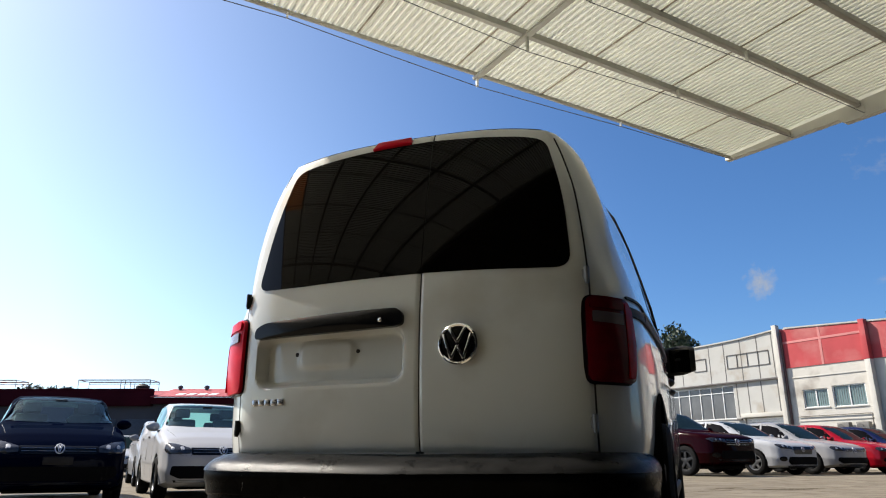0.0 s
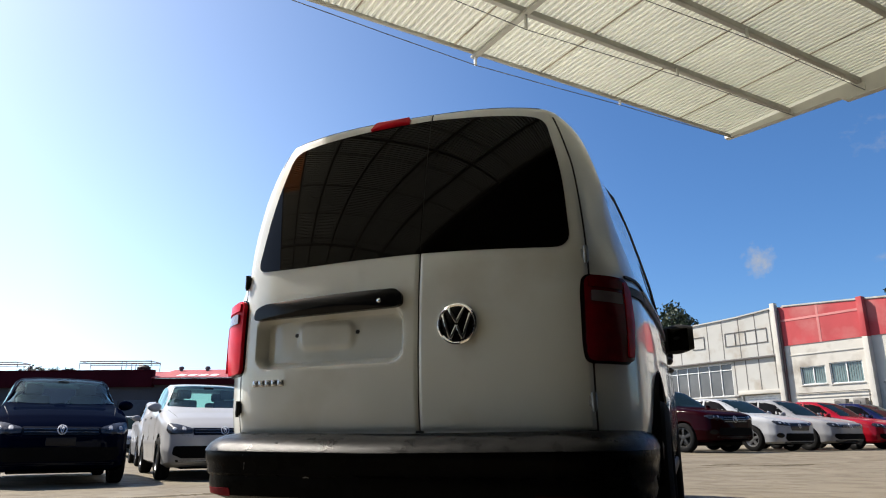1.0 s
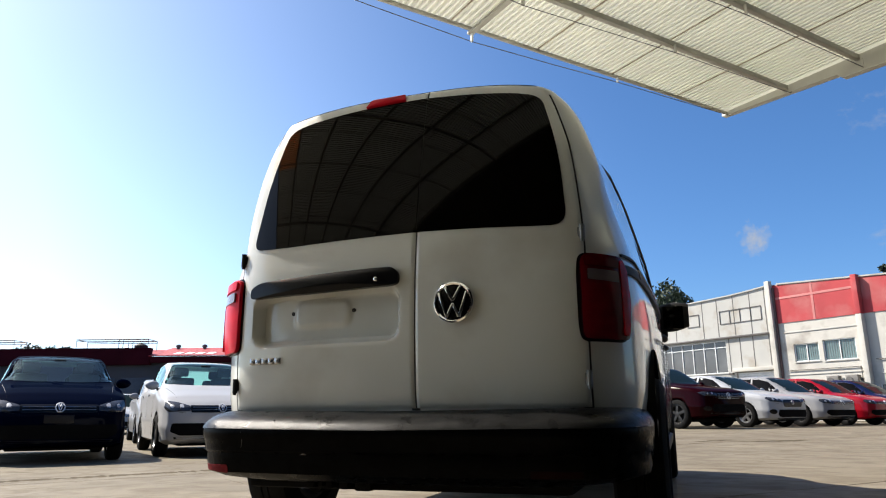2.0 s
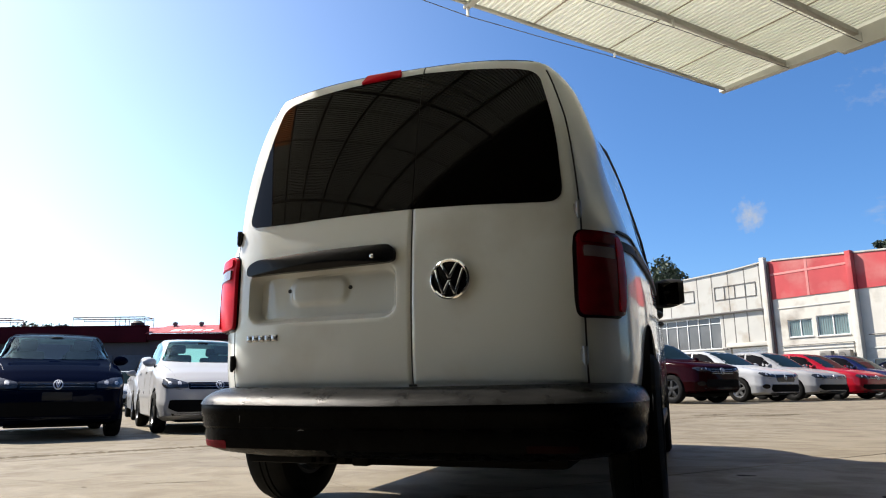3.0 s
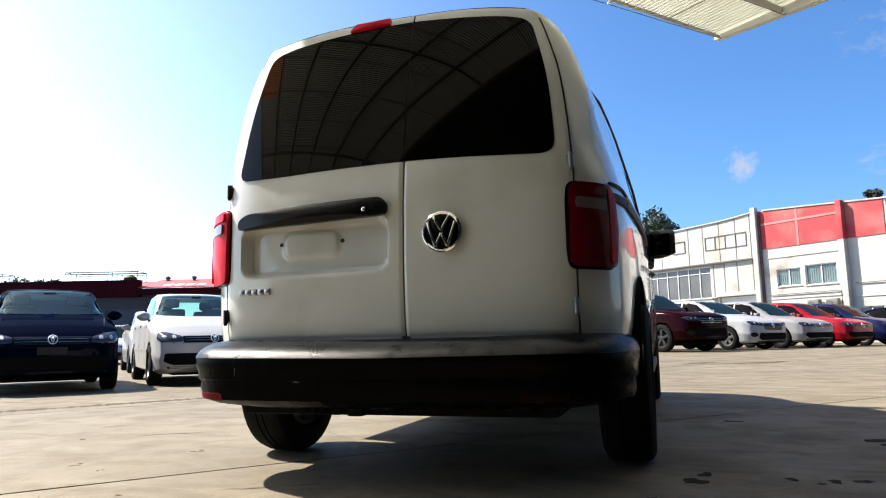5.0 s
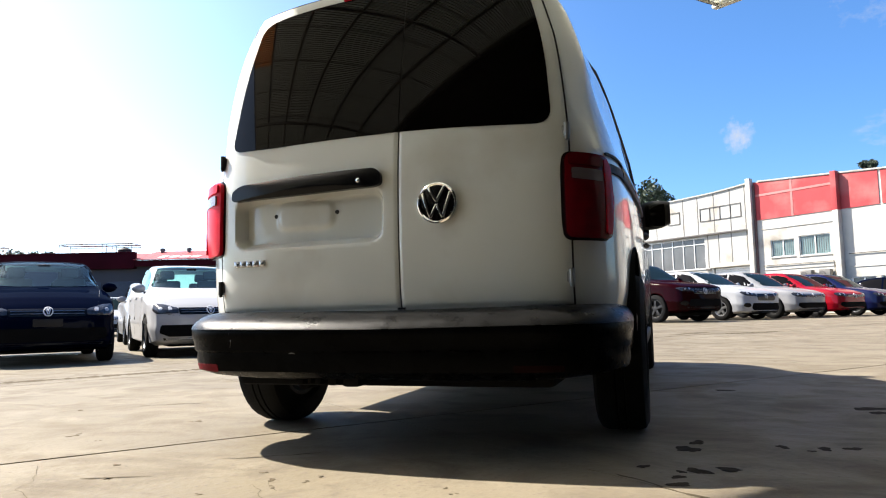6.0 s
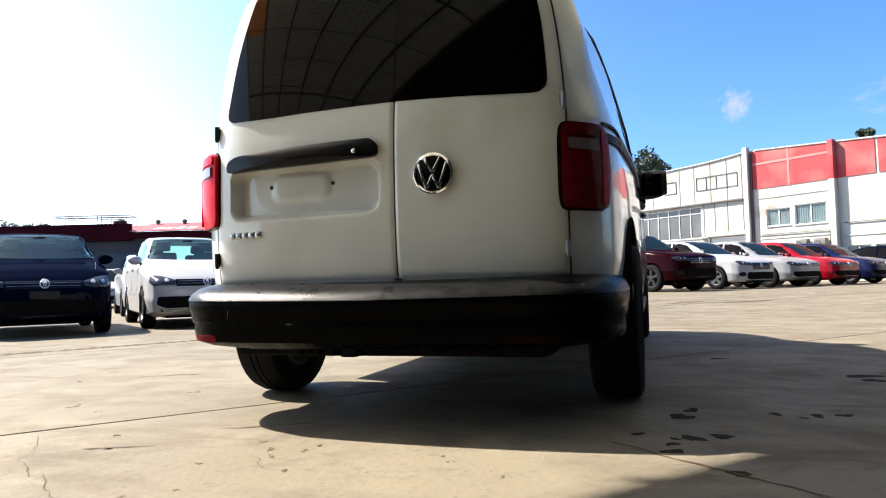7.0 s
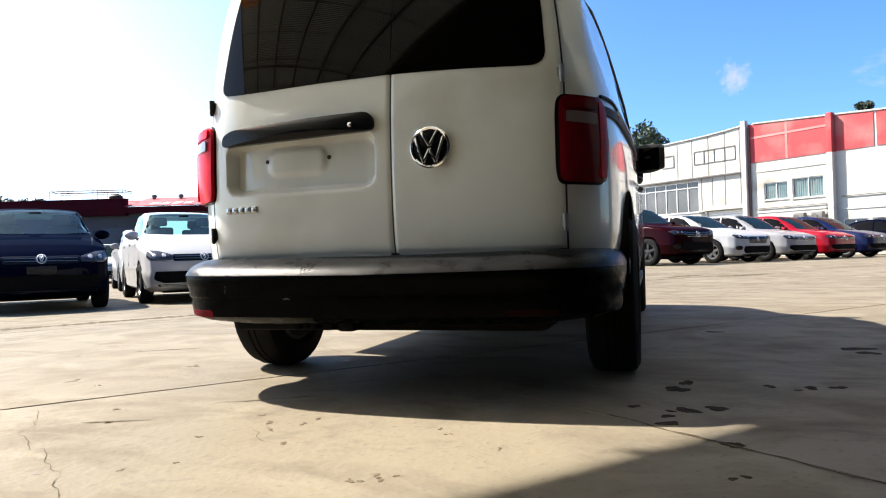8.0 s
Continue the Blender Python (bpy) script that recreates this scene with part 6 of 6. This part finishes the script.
# ---- a small cloud far away, on a sheet of thin vapour ----
def cloud(direction, distance, width, height, seed, dense_at=0.40):
    m = bpy.data.materials.new("cloud_vapour")
    m.use_nodes = True
    nt = m.node_tree
    nt.nodes.remove(nt.nodes["Principled BSDF"])
    tc = nt.nodes.new("ShaderNodeTexCoord")
    n = nt.nodes.new("ShaderNodeTexNoise")
    n.inputs["Scale"].default_value, n.inputs["Detail"].default_value, n.inputs["Roughness"].default_value = 2.2, 8, 0.62
    mp = nt.nodes.new("ShaderNodeMapping")
    mp.inputs["Location"].default_value = (seed, seed * 0.7, 0)
    nt.links.new(tc.outputs["Object"], mp.inputs["Vector"])
    nt.links.new(mp.outputs[0], n.inputs["Vector"])
    ln = nt.nodes.new("ShaderNodeVectorMath")
    ln.operation = "LENGTH"
    nt.links.new(tc.outputs["Object"], ln.inputs[0])
    fall = nt.nodes.new("ShaderNodeMapRange")
    fall.inputs["From Min"].default_value, fall.inputs["From Max"].default_value = 0.05, 1.0
    fall.inputs["To Min"].default_value, fall.inputs["To Max"].default_value = dense_at, 0.0
    nt.links.new(ln.outputs["Value"], fall.inputs["Value"])
    add = nt.nodes.new("ShaderNodeMath")
    nt.links.new(n.outputs["Fac"], add.inputs[0])
    nt.links.new(fall.outputs[0], add.inputs[1])
    cut = nt.nodes.new("ShaderNodeMapRange")
    cut.inputs["From Min"].default_value, cut.inputs["From Max"].default_value = 0.60, 1.25
    nt.links.new(add.outputs[0], cut.inputs["Value"])
    em = nt.nodes.new("ShaderNodeEmission")
    em.inputs["Color"].default_value = (0.92, 0.95, 1.0, 1)
    em.inputs["Strength"].default_value = 0.24
    tr = nt.nodes.new("ShaderNodeBsdfTransparent")
    mix = nt.nodes.new("ShaderNodeMixShader")
    nt.links.new(cut.outputs[0], mix.inputs[0])
    nt.links.new(tr.outputs[0], mix.inputs[1])
    nt.links.new(em.outputs[0], mix.inputs[2])
    nt.links.new(mix.outputs[0], nt.nodes["Material Output"].inputs["Surface"])
    bm = bmesh.new()
    ring = [bm.verts.new((math.cos(2 * math.pi * k / 32), math.sin(2 * math.pi * k / 32), 0)) for k in range(32)]
    bm.faces.new(ring)
    ob = mesh_ob("backdrop_cloud", bm, m)
    d = Vector(direction).normalized()
    eye = Vector((0.94, -2.25, 0.49))
    ob.matrix_world = look(eye + d * distance, eye) @ Matrix.Diagonal((width, height, 1, 1))
    ob.visible_shadow = False
    tagged(ob, "small white cloud in the blue sky", "cloud", kind="structure")


cloud((0.112, 0.968, 0.225), 1500, 38, 44, 1.3, 0.56)
cloud((0.292, 0.890, 0.352), 1500, 130, 100, 7.7, 0.13)
cloud((0.30, 0.93, 0.215), 1500, 130, 60, 4.1, 0.22)

# ---- marks on the yard ----
def blot(x, y, r, stretch, seed, name="oil_stain", label="dark oil stain on the concrete"):
    rr = random.Random(seed)
    bm = bmesh.new()
    a0 = rr.uniform(0, 3.14)
    n = 26
    pts = []
    ph = [rr.uniform(0, 6.28) for _ in range(4)]
    for k in range(n):
        a = 2 * math.pi * k / n
        q = r * (1 + 0.22 * math.sin(2 * a + ph[0]) + 0.16 * math.sin(3 * a + ph[1]) + 0.10 * math.sin(5 * a + ph[2]) + 0.07 * math.sin(9 * a + ph[3]))
        p = Vector((q * math.cos(a) * stretch, q * math.sin(a)))
        pts.append((x + p.x * math.cos(a0) - p.y * math.sin(a0), y + p.x * math.sin(a0) + p.y * math.cos(a0)))
    top = [bm.verts.new((px, py, ground_z(px, py) + 0.0012)) for px, py in pts]
    low = [bm.verts.new((x + (px - x) * 1.04, y + (py - y) * 1.04, ground_z(px, py) + 0.0002)) for px, py in pts]
    bm.faces.new(top)
    for k in range(n):
        bm.faces.new((low[k], low[(k + 1) % n], top[(k + 1) % n], top[k]))
    ob = mesh_ob(name, bm, OIL if name == "oil_stain" else FAINT, False)
    tagged(ob, label, "stain", "stains on the yard", "structure")


# oily drips in the shade beside the van
for k, (x, y, r) in enumerate(((1.01, 0.34, 0.036), (1.05, 0.47, 0.026), (1.03, 0.00, 0.028), (1.12, 0.04, 0.026), (0.97, -0.09, 0.016), (0.97, -0.18, 0.022), (0.98, -0.02, 0.011), (0.87, 0.03, 0.016), (1.33, 0.44, 0.018), (1.41, 0.38, 0.009), (1.46, 0.43, 0.021),
                               (1.55, 0.45, 0.021), (1.87, 1.49, 0.052), (1.88, 1.35, 0.038), (1.29, 2.20, 0.032), (1.09, -0.66, 0.008), (1.12, -0.64, 0.008), (1.12, -0.38, 0.022))):
    blot(x, y, r, 1.35, 40 + k)
# small dark marks on the sunlit slabs
for k, (x, y, r) in enumerate(((-2.19, 0.88, 0.012), (-1.19, 0.60, 0.020), (-1.47, 0.16, 0.026), (-1.28, 0.07, 0.008), (-0.85, -0.31, 0.011), (-0.70, -0.49, 0.016), (-0.19, -0.38, 0.012), (-0.28, -0.30, 0.010), (-0.15, -0.46, 0.011), (-0.09, -0.38, 0.009),
                               (-0.06, -0.32, 0.009), (-0.02, -0.59, 0.009), (-0.21, -0.81, 0.007), (-0.30, -0.89, 0.008), (0.29, -0.84, 0.012), (0.34, -0.81, 0.013), (0.37, -0.79, 0.006), (-0.31, -0.58, 0.008), (0.56, -0.53, 0.007), (0.38, -0.42, 0.008), (0.35, -0.36, 0.007))):
    for j in range(3):
        q = random.Random(300 + 7 * k + j)
        blot(x + q.uniform(-1.4, 1.4) * r, y + q.uniform(-1.4, 1.4) * r, r * q.uniform(0.25, 0.6), 1.6, 80 + 5 * k + j, "scuff", "small dark scuff on the concrete")


def crack(points, seed, width=0.006, label="thin crack in the concrete"):
    """A jagged thin crack: a strip of uneven width just on the slab."""
    r = random.Random(seed)
    pts = [Vector(points[0])]
    for a, b in zip(points, points[1:]):
        a, b = Vector(a), Vector(b)
        n = max(2, int((b - a).length / 0.035))
        side = Vector((-(b - a).y, (b - a).x)).normalized()
        for k in range(1, n + 1):
            pts.append(a.lerp(b, k / n) + side * r.uniform(-0.008, 0.008) * (k < n))
    bm = bmesh.new()
    rows = []
    for i, p in enumerate(pts):
        d = (pts[min(i + 1, len(pts) - 1)] - pts[max(i - 1, 0)]).normalized()
        side = Vector((-d.y, d.x)) * width * r.uniform(0.04, 0.26) * (0.2 if i in (0, len(pts) - 1) else 1)
        rows.append([bm.verts.new((*(p + side), ground_z(p.x, p.y) + 0.0018)), bm.verts.new((*(p - side), ground_z(p.x, p.y) + 0.0018))])
    for a, b in zip(rows, rows[1:]):
        bm.faces.new((a[0], a[1], b[1], b[0]))
    tagged(mesh_ob("crack", bm, CRACKED), label, "crack", "cracks in the yard", "structure")


crack([(-1.13, -0.35), (-1.02, -0.46), (-0.93, -0.55), (-0.88, -0.66), (-0.80, -0.70), (-0.69, -0.79), (-0.66, -0.77), (-0.58, -0.84), (-0.48, -0.92), (-0.44, -0.93), (-0.37, -1.02), (-0.31, -1.06), (-0.22, -1.18), (-0.2, -1.3)], 3, 0.005)
crack([(-0.69, -0.79), (-0.74, -0.84), (-0.76, -0.92)], 4, 0.003)
crack([(-0.40, -0.31), (-0.33, -0.25), (-0.30, -0.21)], 5, 0.005)
crack([(-0.22, -0.45), (-0.16, -0.50), (-0.13, -0.56), (-0.07, -0.59)], 8, 0.006)
crack([(-0.20, -0.40), (-0.15, -0.47), (-0.11, -0.50)], 12, 0.004)
crack([(-0.10, -0.37), (-0.07, -0.28)], 10, 0.006)
crack([(-1.96, 1.09), (-1.94, 1.2), (-1.92, 1.30)], 6, 0.010)
crack([(0.79, -0.09), (0.90, -0.19), (1.0, -0.29), (1.1, -0.37), (1.25, -0.51), (1.4, -0.65), (1.6, -0.83)], 13, 0.032)
crack([(-1.27, -0.40), (-1.02, -0.03), (-0.68, 0.42), (-0.4, 0.75)], 14, 0.007)
# dark streaks on the yard before the row of cars
for k, (pts, w) in enumerate((([(0.75, 9.3), (1.3, 9.9), (1.9, 10.4), (2.9, 11.0)], 0.22), ([(1.15, 10.3), (1.75, 10.9)], 0.8), ([(2.0, 10.3), (2.45, 10.6), (2.9, 10.9)], 0.45))):
    crack(pts, 60 + k, w, "dark streak on the concrete")
crack([(-0.55, -0.16), (-0.44, -0.10), (-0.30, -0.02), (-0.24, 0.02)], 15, 0.030, "dark scrape along the concrete")
crack([(-0.80, -0.50), (-0.70, -0.46), (-0.60, -0.42)], 16, 0.040, "dark scrape along the concrete")
crack([(-1.95, 1.05), (-1.78, 1.15), (-1.62, 1.22)], 17, 0.040, "dark scrape along the concrete")
tar = [uv(a, -5.33 + 0.03 * math.sin(a * 1.7)) for a in (-7.0, -4.5, -2.5, -1.0, 0.2, 1.4, 2.6)]
crack([(p.x, p.y) for p in tar], 71, 0.62, "dark tar-filled joint across the yard")
for k in range(14):
    x0, y0 = 0.48 + 0.011 * k, -0.60 + 0.016 * k
    crack([(x0, y0), (x0 + 0.05, y0 - 0.03)], 30 + k, 0.0022, "scuff mark on the concrete")

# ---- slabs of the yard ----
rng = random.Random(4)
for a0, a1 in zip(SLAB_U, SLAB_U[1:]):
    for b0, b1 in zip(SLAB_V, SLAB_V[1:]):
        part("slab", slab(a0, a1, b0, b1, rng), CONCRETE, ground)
